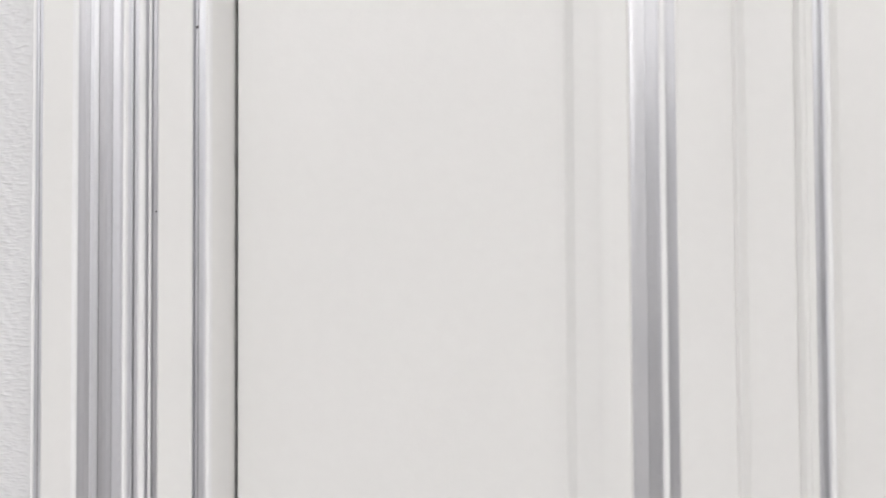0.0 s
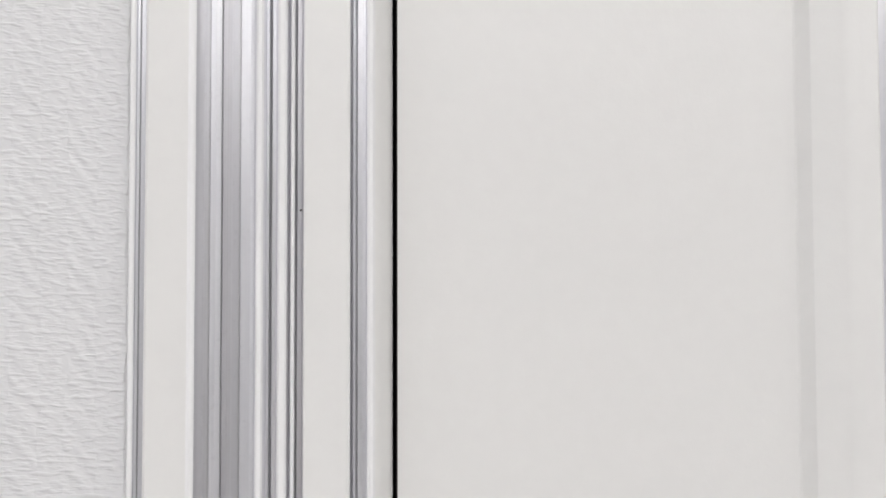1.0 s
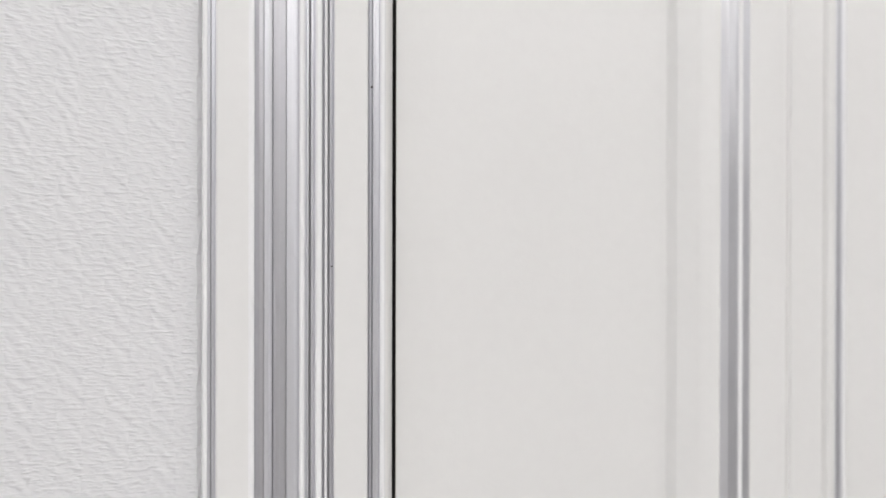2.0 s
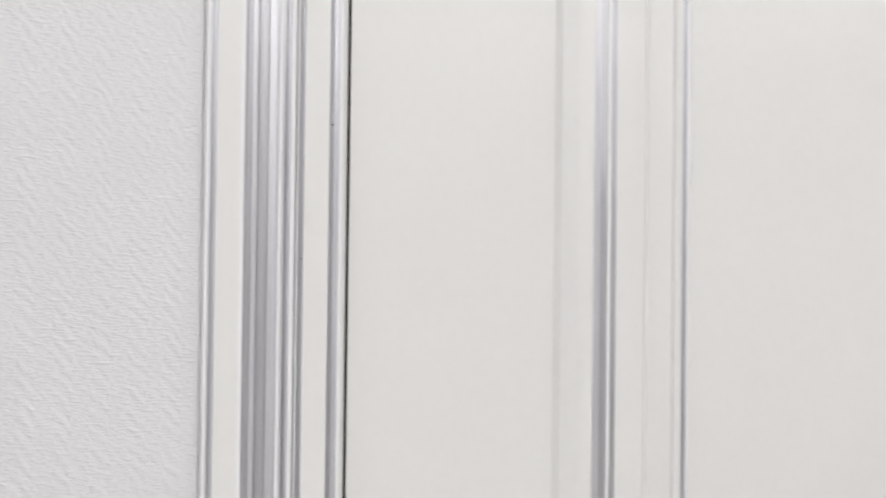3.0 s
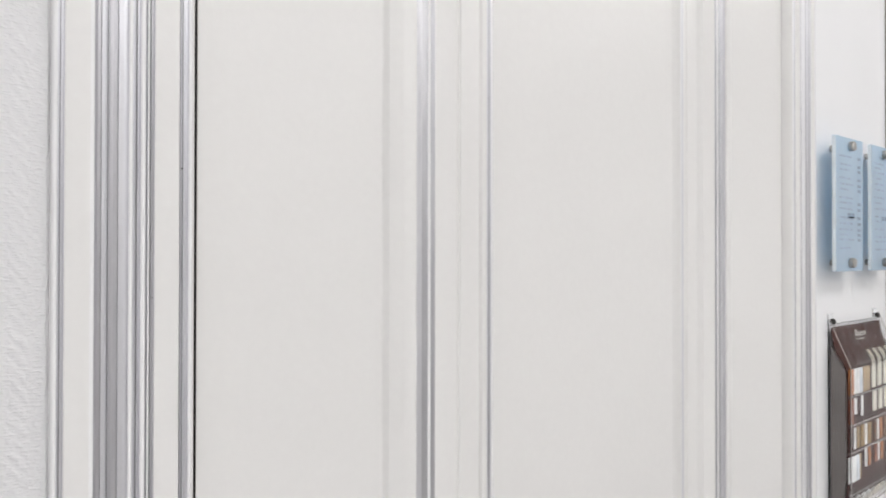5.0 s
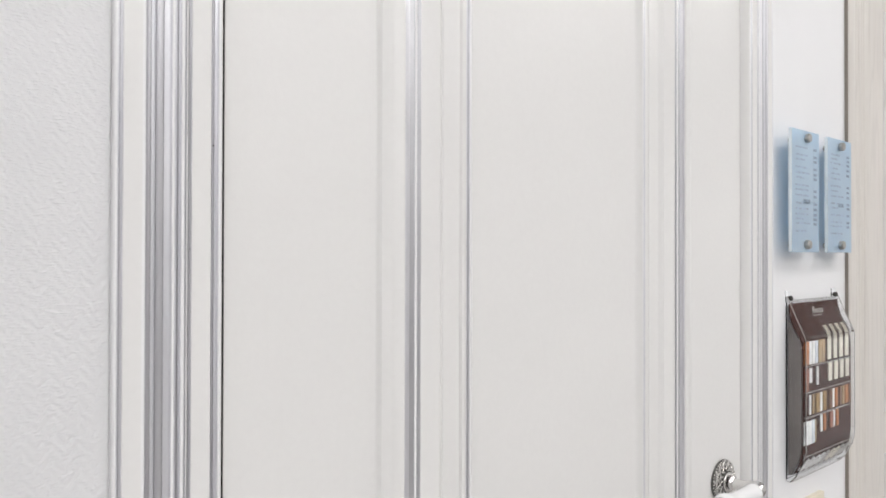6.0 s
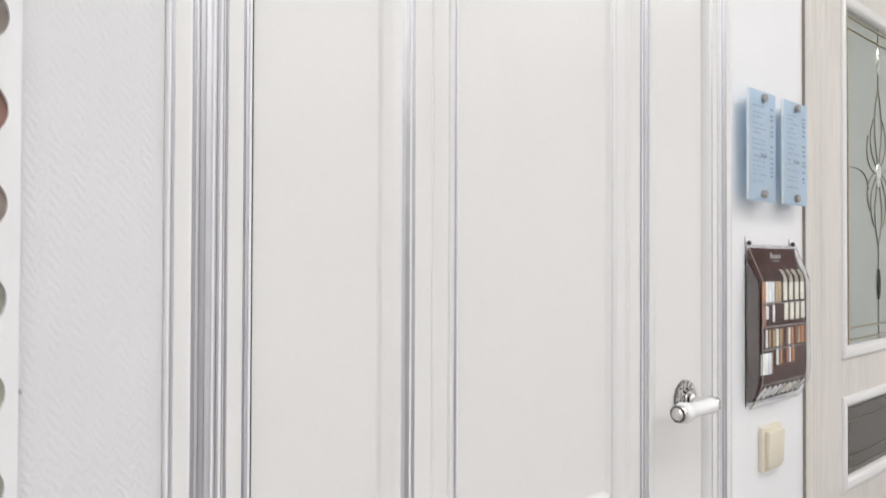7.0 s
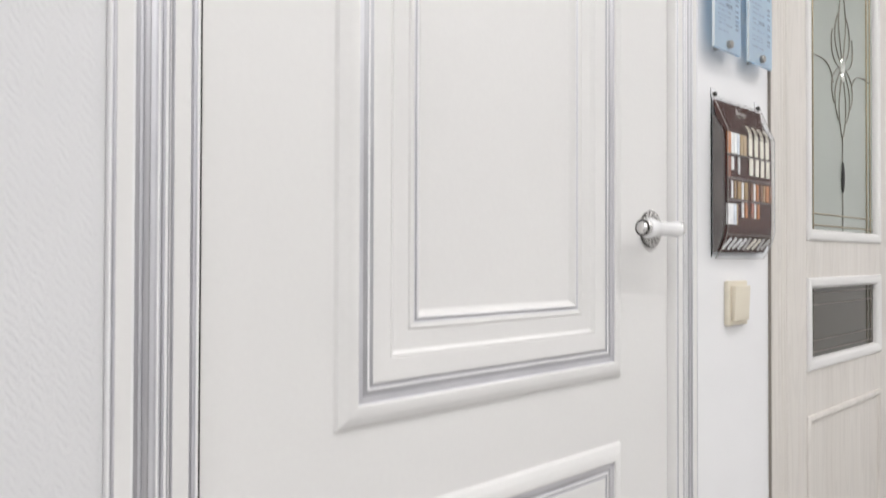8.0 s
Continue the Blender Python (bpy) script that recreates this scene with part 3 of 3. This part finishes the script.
casing_side(casing2r, D2_X1, 1, ASH_CASING, 0.002)
casing2h = empty("casing", "bleached ash door casing with shallow flutes", "door casing", "casings of the glazed door", "structure")
casing_head(casing2h, D2_X0, D2_X1, ASH_CASING, 0.002)
tagged(mesh_ob("trim", box(1.2121, 1.2127, -0.0002, 0.0055, 0, 2.1), JOINT), "dark joint strip beside the glazed door casing", "joint strip", kind="structure")

door2 = empty("door_2", "closed bleached ash door with leaded frosted glass", "door", kind="structure")
GX0, GX1 = 1.447, 1.982
part("stile", box(1.318, GX0, GY, GY + 0.04, 0.008, 2.008, 0.0012), ASH, door2)
part("stile", box(GX1, 2.110, GY, GY + 0.04, 0.008, 2.008, 0.0012), ASH, door2)
upper_pane = None
WINDOWS = [(0.999, 1.842), (0.696, 0.912)]
LOWPANEL = (0.13, 0.593)
for z0, z1 in ((0.008, 0.13), (0.593, 0.696), (0.912, 0.999), (1.842, 2.008)):
    part("rail", box(GX0, GX1, GY, GY + 0.04, z0, z1), ASH, door2)
BEAD2 = [(0, -3), (0, 2.5), (1.2, 4.4), (4, 6.2), (8, 7.4), (13, 7.6), (18, 6.2), (22, 3.6), (25, 0.0), (26.5, -4.0), (27, -9)]
for (z0, z1) in WINDOWS:
    part("glazing_bead", ring_strip([(s * MM, h * MM) for s, h in BEAD2], -0.012, GX0, GX1, z0, z1, GY), PAINT, door2, "white rounded glazing bead", True)
    glass = part("pane", box(GX0 + 0.02, GX1 - 0.02, GY + 0.0095, GY + 0.0155, z0 + 0.02, z1 - 0.02), FROST if z1 > 1 else FROST_DARK, door2,
                 "frosted green-grey glass" if z1 > 1 else "frosted glass coloured dark for its reflection")
    fy = GY + 0.0085
    upper_pane = glass if z1 > 1 else upper_pane
    inset = [0.038, 0.066]
    for d in inset:
        for pts in ([(GX0 + 0.02, fy, z0 + d), (GX1 - 0.02, fy, z0 + d)], [(GX0 + 0.02, fy, z1 - d), (GX1 - 0.02, fy, z1 - d)],
                    [(GX0 + d, fy, z0 + 0.02), (GX0 + d, fy, z1 - 0.02)], [(GX1 - d - 0.012, fy, z0 + 0.02), (GX1 - d - 0.012, fy, z1 - 0.02)]):
            part("came", sweep(pts, 0.0017), BRASS if z1 > 1 else LEAD, glass, "thin dull metal came")
BEAD3 = [(0, -3), (0, 2.0), (1.5, 4.6), (5, 6.4), (10, 6.6), (14, 4.6), (17, 1.6), (18, -2)]
part("panel_bead", ring_strip([(s * MM, h * MM) for s, h in BEAD3], -0.012, GX0, GX1, *LOWPANEL, GY), ASH, door2, smooth=True)
part("panel", box(GX0 + 0.016, GX1 - 0.016, GY + 0.0015, GY + 0.03, LOWPANEL[0] + 0.016, LOWPANEL[1] - 0.016), ASH, door2)


def bez(p0, p1, p2, p3, n=14):
    out = []
    for k in range(n + 1):
        t = k / n
        out.append(tuple((1 - t) ** 3 * a + 3 * t * (1 - t) ** 2 * b + 3 * t * t * (1 - t) * c + t ** 3 * d for a, b, c, d in zip(p0, p1, p2, p3)))
    return out


def leaded_flower(cx, cz, y):
    """Symmetric spray of thin cames round a bevelled jewel, with a drop above and below."""
    def line(*q):
        for sx in (1, -1):
            pts = bez(*[(cx + sx * a, y, cz + b) for a, b in q])
            part("came", sweep(pts, 0.0012, 6), LEAD, upper_pane)
    line((0.0, 0.0), (0.02, 0.09), (0.045, 0.10), (0.0, 0.215))
    line((0.0, 0.0), (0.055, 0.04), (0.075, 0.08), (0.028, 0.135))
    line((0.01, -0.005), (0.085, 0.0), (0.085, 0.05), (0.07, 0.085))
    line((0.0, 0.0), (0.02, -0.09), (0.045, -0.10), (0.0, -0.19))
    line((0.0, 0.0), (0.06, -0.05), (0.07, -0.09), (0.03, -0.14))
    line((0.01, 0.0), (0.08, -0.02), (0.09, -0.06), (0.06, -0.10))
    line((0.066, -0.05), (0.085, -0.005), (0.12, 0.004), (0.214, -0.006))
    for z0, z1 in ((0.215, 0.25), (0.32, 0.392), (-0.19, -0.245), (-0.325, -0.43)):
        part("came", sweep([(cx, y, cz + z0), (cx, y, cz + z1)], 0.0010, 6), LEAD, upper_pane)
    for zz, rx, rz, mat in ((0.285, 0.009, 0.038, BEVEL), (-0.285, 0.009, 0.042, JET), (0.0, 0.017, 0.024, BEVEL), (-0.026, 0.010, 0.014, BEVEL)):
        bm = bmesh.new()
        bmesh.ops.create_icosphere(bm, subdivisions=2, radius=1.0, matrix=Matrix.Translation((cx, y, cz + zz)) @ Matrix.Diagonal((rx, 0.005, rz, 1)))
        part("bevelled_jewel", bm, mat, upper_pane, "silvered bevelled glass jewel" if mat is BEVEL else "dark glass drop")


leaded_flower(1.716, 1.450, GY + 0.0085)


# ---------------------------------------------------------------- things on the wall
def sign_plate(x0, seed, label):
    rnd = random.Random(seed)
    s = empty("sign_plate", label, "sign", "acrylic notice plates")
    w, z0, z1, yf = 0.1025, 1.3325, 1.5315, -0.021
    plate = part("plate", box(x0, x0 + w, yf, yf + 0.0055, z0, z1, 0.0008, 2), BLUE_PAPER, s, "milky pale blue acrylic plate")
    # The lit left edge is a paler strip; its brightness is put into the colour.
    part("plate_edge", box(x0 - 0.0006, x0, yf + 0.0004, yf + 0.0052, z0 + 0.001, z1 - 0.001), ICE, plate, "plate edge painted brighter")
    z = z1 - 0.030
    while z > z0 + 0.026:
        n = rnd.choice((1, 1, 2))
        x = x0 + 0.012
        wide = rnd.uniform(0.028, 0.056)
        part("text_line", box(x, x + wide, yf - 0.0004, yf - 0.0002, z, z + 0.0031), INK, plate)
        if n == 2 or rnd.random() < 0.6:
            part("text_line", box(x0 + 0.08, x0 + 0.092, yf - 0.0004, yf - 0.0002, z - 0.001, z + 0.0032), INK_DARK, plate)
        z -= rnd.choice((0.0075, 0.009, 0.0125))
    part("text_line", box(x0 + 0.042, x0 + 0.066, yf - 0.0004, yf - 0.0002, 1.412, 1.419), INK_DARK, plate)
    for zz in (z1 - 0.0125, z0 + 0.0125):
        cap = part("screw_cap", lathe([(0, 0.0), (0.0068, 0.0), (0.0072, 0.001), (0.0072, 0.006), (0.0062, 0.0075), (0.0, 0.0078)], pose(x0 + w / 2, yf, zz, 90), 24), STEEL, s, "brushed steel standoff cap", True)
        part("standoff", lathe([(0, -0.0265), (0.005, -0.0265), (0.005, -0.006), (0.0, -0.006)], pose(x0 + w / 2, yf, zz, 90), 20), STEEL, cap)
    return s


sign_plate(0.9275, 3, "pale blue acrylic notice plate on steel standoffs")
sign_plate(1.0665, 8, "second pale blue acrylic notice plate on steel standoffs")


def sample_holder():
    """Clear hanging pocket with a bent brown colour card carrying finish swatches."""
    x0, x1, z0, z1 = 0.962, 1.163, 0.962, 1.248
    h = empty("sample_holder", "clear acrylic pocket with a brown finish sample card", "display holder")
    # the card, bowed outwards
    prof = [(0.000, 1.247), (-0.001, 1.232), (-0.004, 1.218), (-0.010, 1.205), (-0.017, 1.195), (-0.0205, 1.184), (-0.022, 1.165), (-0.022, 1.02), (-0.020, 1.0), (-0.014, 0.982), (-0.006, 0.968)]
    bm = bmesh.new()
    rows = []
    for yy, zz in prof:
        rows.append([bm.verts.new((x0 + 0.003, yy, zz)), bm.verts.new((x1 - 0.003, yy, zz))])
    backs = [[bm.verts.new((x0 + 0.003, yy + 0.0012, zz - 0.0003)), bm.verts.new((x1 - 0.003, yy + 0.0012, zz - 0.0003))] for yy, zz in prof]
    for a, b in zip(rows, rows[1:]):
        bm.faces.new((a[0], a[1], b[1], b[0]))
    for a, b in zip(backs, backs[1:]):
        bm.faces.new((a[0], b[0], b[1], a[1]))
    for a, b, c, d in zip(rows, rows[1:], backs, backs[1:]):
        bm.faces.new((a[0], b[0], d[0], c[0]))
        bm.faces.new((a[1], c[1], d[1], b[1]))
    bm.faces.new((rows[0][0], backs[0][0], backs[0][1], rows[0][1]))
    bm.faces.new((rows[-1][0], rows[-1][1], backs[-1][1], backs[-1][0]))
    card = part("card", bm, BROWN_CARD, h, "dark brown bent display card", True)
    # pocket: sides cut to the slope of the front, which leans back to the wall at its foot
    t = 0.0018
    outline = [(0.0035, 1.240), (-0.0275, 1.190), (-0.0275, 1.008), (-0.0235, 0.990), (-0.0120, 0.966), (-0.0040, 0.956), (0.0035, 0.956)]

    def plate_of(shape, xa, xb):
        bm = bmesh.new()
        ends = [[bm.verts.new((xx, yy, zz)) for yy, zz in shape] for xx in (xa, xb)]
        bm.faces.new(ends[0])
        bm.faces.new(ends[1])
        for k in range(len(shape)):
            q = (k + 1) % len(shape)
            bm.faces.new((ends[0][k], ends[0][q], ends[1][q], ends[1][k]))
        return bm
    front = outline[1:6]
    part("pocket_front", plate_of(front + [(yy + t, zz) for yy, zz in front[::-1]], x0, x1), CLEAR, h, "clear acrylic front")
    part("pocket_side", plate_of(outline, x0 - t, x0 - 0.0002), CLEAR, h)
    part("pocket_side", plate_of(outline, x1 + 0.0002, x1 + t), CLEAR, h)
    for xx in (x0 - 0.0004, x1 + 0.0004):
        part("pocket_edge", sweep([(xx, yy - 0.0004, zz) for yy, zz in front], 0.0006, 6), EDGE, h, "acrylic edge with painted glint")
    part("pocket_edge", box(x0, x1, -0.0044, -0.0036, 0.9552, 0.9562), EDGE, h, "acrylic edge with painted glint")
    bm = bmesh.new()
    lip = [(-0.0270, 1.1905), (-0.0255, 1.1985), (-0.0215, 1.2075), (-0.0160, 1.2170), (-0.0100, 1.2290), (-0.0050, 1.2420), (-0.0010, 1.2540)]
    rows = [[bm.verts.new((x0 + (x1 - x0) * k / 12, yy + 0.0013 * math.sin(3.1 * k + 90 * zz) * (0.3 + k % 3 * 0.4), zz)) for k in range(13)] for yy, zz in lip]
    for a, b in zip(rows, rows[1:]):
        for k in range(12):
            bm.faces.new((a[k], a[k + 1], b[k + 1], b[k]))
    bmesh.ops.solidify(bm, geom=bm.faces[:], thickness=0.0006)
    part("film", bm, FILM, h, "crumpled clear plastic cover", True, 80).visible_shadow = False
    part("back_panel", box(x0, x1, 0.0022, 0.0040, 0.96, 1.25), CLEAR, h)
    part("card_side", plate_of([(0.001, 1.222), (-0.020, 1.184), (-0.0205, 1.02), (-0.018, 0.998), (-0.005, 0.968), (0.001, 0.966)], x0 + 0.0008, x0 + 0.0022), GREYSIDE, h, "grey folded card side")
    for px in (0.967, 1.150):
        part("tab", box(px - 0.008, px + 0.008, 0.0022, 0.0040, 1.25, 1.268, 0.0004, 1), CLEAR, h, "clear hanging tab")
        part("pin", lathe([(0, 0.0), (0.003, 0.0), (0.0044, 0.003), (0.0046, 0.005), (0.0030, 0.0072), (0, 0.0075)], pose(px, 0.003, 1.2565, 90), 18), DARK, h, "small dark pin", True)

    def swatch(x, w, zb, zt, colour):
        part("swatch", box(x, x + w, -0.0238, -0.0218, zb, zt, 0.0004, 1), SWATCH[colour], card)
    for xx in (x0 - 0.0006, x1 + 0.0006):
        part("pocket_edge", sweep([(xx, 0.0025, 1.262), (xx, -0.008, 1.236), (xx, -0.0275, 1.191)], 0.0006, 6), EDGE, h)
    # rows of swatches
    for x, w, c in ((0.968, 0.014, "orange"), (0.983, 0.009, "white"), (0.995, 0.010, "white"), (1.007, 0.010, "bluewhite"), (1.020, 0.012, "tan"), (1.034, 0.011, "tan")):
        swatch(x, w, 1.148, 1.186, c)
    for k in range(4):
        swatch(1.056 + 0.025 * k, 0.0145, 1.150, 1.184, "cream")
        bm = bmesh.new()
        q = [(-0.0222, 1.184), (-0.0205, 1.1935), (-0.0165, 1.2005), (-0.0118, 1.2065)]
        a = [[bm.verts.new((1.056 + 0.025 * k + dx, yy - 0.0016, zz + 0.0006)) for dx in (0, 0.0145)] for yy, zz in q]
        for r, s in zip(a, a[1:]):
            bm.faces.new((r[0], r[1], s[1], s[0]))
        bmesh.ops.solidify(bm, geom=bm.faces[:], thickness=0.0012)
        part("swatch", bm, SWATCH["cream"], card)
        swatch(1.060 + 0.0245 * k, 0.0145, 1.113, 1.146, "cream")
    swatch(0.968, 0.014, 1.105, 1.142, "rust")
    swatch(0.984, 0.010, 1.118, 1.142, "white")
    swatch(1.012, 0.007, 1.112, 1.143, "white")
    for x, w, c in ((0.984, 0.006, "white"), (0.996, 0.006, "tan"), (1.010, 0.014, "ochre"), (1.026, 0.008, "white"), (1.038, 0.013, "ochre"), (1.065, 0.010, "brown"), (1.077, 0.007, "white"),
                    (1.088, 0.010, "orange"), (1.106, 0.011, "brown"), (1.120, 0.007, "tan"), (1.132, 0.012, "orange"), (1.147, 0.010, "brown")):
        swatch(x, w, 1.066, 1.098, c)
    for x, w, c in ((0.966, 0.013, "white"), (0.980, 0.012, "white"), (0.994, 0.010, "bluewhite"), (1.005, 0.005, "tan")):
        swatch(x, w, 1.018, 1.056, c)
    for x, w, c in ((1.027, 0.007, "white"), (1.040, 0.009, "orange"), (1.066, 0.012, "rust"), (1.080, 0.006, "white"), (1.092, 0.010, "orange")):
        swatch(x, w, 1.032, 1.060, c)
    for zz in (1.146, 1.103, 1.0625, 1.0):
        part("ledge", box(x0 + 0.004, x1 - 0.004, -0.0256, -0.0225, zz - 0.0004, zz + 0.0004), EDGE, h, "thin ledge with painted glint")
    # pale shapes standing for the maker's mark
    for x, w, zz, hh in ((1.045, 0.008, 1.2275, 0.012), (1.055, 0.006, 1.228, 0.007), (1.063, 0.006, 1.228, 0.007), (1.071, 0.008, 1.2275, 0.008), (1.081, 0.007, 1.228, 0.007), (1.045, 0.048, 1.2225, 0.0015)):
        part("mark", box(x, x + w * 0.7, -0.0042, -0.0028, zz, zz + hh), SWATCH["grey"], card)
    # pale slanted bars added for the crumpled reflections at the pocket's foot
    rnd = random.Random(5)
    for k in range(9):
        bm = box(-0.003, 0.003, -0.0008, 0.0008, -0.013, 0.013)
        bmesh.ops.transform(bm, matrix=Matrix.Translation((x0 + 0.018 + 0.0205 * k, -0.0165, 0.9835)) @ Euler((radians(24), radians(rnd.uniform(22, 45)), 0)).to_matrix().to_4x4(), verts=bm.verts[:])
        part("swatch", bm, SWATCH[rnd.choice(("cream", "grey", "white"))], h)
    return h


# Opaque grey strips: the clear edges' glints are put into this colour.
EDGE = plain("edge_glint", (0.42, 0.40, 0.385), 0.25)
GREYSIDE = plain("grey_card", (0.17, 0.15, 0.14), 0.5, 0, 0.15, 20.0)
SWATCH = {n: plain("swatch_" + n, c, 0.4, 0, 0.12, 60.0) for n, c in dict(
    orange=(0.42, 0.16, 0.05), white=(0.78, 0.78, 0.77), bluewhite=(0.66, 0.70, 0.75), tan=(0.38, 0.27, 0.15), cream=(0.74, 0.70, 0.60),
    rust=(0.26, 0.09, 0.05), ochre=(0.30, 0.19, 0.07), brown=(0.16, 0.07, 0.03), grey=(0.50, 0.48, 0.46)).items()}
sample_holder()


def light_switch(x, z):
    s = empty("light_switch", "cream plastic wall light switch", "light switch")
    part("base_plate", box(x, x + 0.079, -0.0035, 0.006, z, z + 0.084, 0.0022, 3), CREAM_PLASTIC, s, smooth=True)
    bm = box(x + 0.009, x + 0.070, -0.0105, -0.0032, z + 0.009, z + 0.075, 0.0016, 3)
    for v in bm.verts:
        if v.co.y < -0.006:
            v.co.y -= 0.0035 * (v.co.z - z) / 0.084
    part("rocker", bm, CREAM_PLASTIC, s, smooth=True)
    return s


light_switch(1.016, 0.8295)


def sample_strip():
    """White strip with a column of round holes, a finish sample behind each."""
    s = empty("sample_strip", "white wall strip with round colour sample holes", "sample board")
    xa, xb, cx, r = -0.2475, -0.1905, -0.2190, 0.0218
    yf, yb = YL - 0.0075, YL
    zs = [0.8545 + 0.0684 * k for k in range(12)]
    zlo, zhi = zs[0] - 0.0342, zs[-1] + 0.0342
    bm = bmesh.new()
    corner = math.atan2(0.0342, xb - cx)
    far = math.pi - math.atan2(0.0342, cx - xa)
    angles = sorted([2 * math.pi * (k + 0.5) / 32 for k in range(32)] + [corner, far, 2 * math.pi - far, 2 * math.pi - corner])

    def edge_point(a, cz):
        dx, dz = math.cos(a), math.sin(a)
        k = min((xb - cx) / abs(dx) if dx > 1e-9 else 9, (cx - xa) / abs(dx) if dx < -1e-9 else 9, 0.0342 / abs(dz) if abs(dz) > 1e-9 else 9)
        return cx + k * dx, cz + k * dz
    for cz in zs:
        front, back, rim = [], [], []
        for a in angles:
            ex, ez = edge_point(a, cz)
            rim.append(bm.verts.new((ex, yf, ez)))
            front.append(bm.verts.new((cx + r * math.cos(a), yf, cz + r * math.sin(a))))
            back.append(bm.verts.new((cx + r * math.cos(a), yb - 0.002, cz + r * math.sin(a))))
        for k in range(len(angles)):
            n = (k + 1) % len(angles)
            bm.faces.new((rim[k], rim[n], front[n], front[k]))
            bm.faces.new((front[k], front[n], back[n], back[k]))
    bmesh.ops.remove_doubles(bm, verts=bm.verts, dist=1e-5)
    part("strip", bm, BOARD, s, "white perforated strip")
    part("strip_edge", box(xb, xb + 0.0012, yf, yb, zlo, zhi), BOARD, s)
    part("strip_edge", box(xa - 0.0012, xa, yf, yb, zlo, zhi), BOARD, s)
    tones = [(0.22, 0.17, 0.14), (0.30, 0.27, 0.24), (0.34, 0.32, 0.28), (0.30, 0.29, 0.25), (0.33, 0.33, 0.26), (0.26, 0.26, 0.22), (0.22, 0.18, 0.16), (0.20, 0.11, 0.09), (0.20, 0.17, 0.15), (0.3, 0.2, 0.14), (0.36, 0.33, 0.3), (0.2, 0.15, 0.12)]
    for cz, tone in zip(zs, tones):
        part("sample", lathe([(0, 0.0015), (r, 0.0015), (r, 0.0), (0, 0.0)], pose(cx, yb - 0.0005, cz, 90), 28), plain("sample_finish", tuple(1.4 * c for c in tone), 0.4, 0, 0.2, 60.0), s)
    part("nail", lathe([(0, 0.0), (0.0012, 0.0), (0.0012, 0.003), (0, 0.0034)], pose(-0.1868, YL, 1.127, 90), 10), STEEL, s)
    return s


sample_strip()
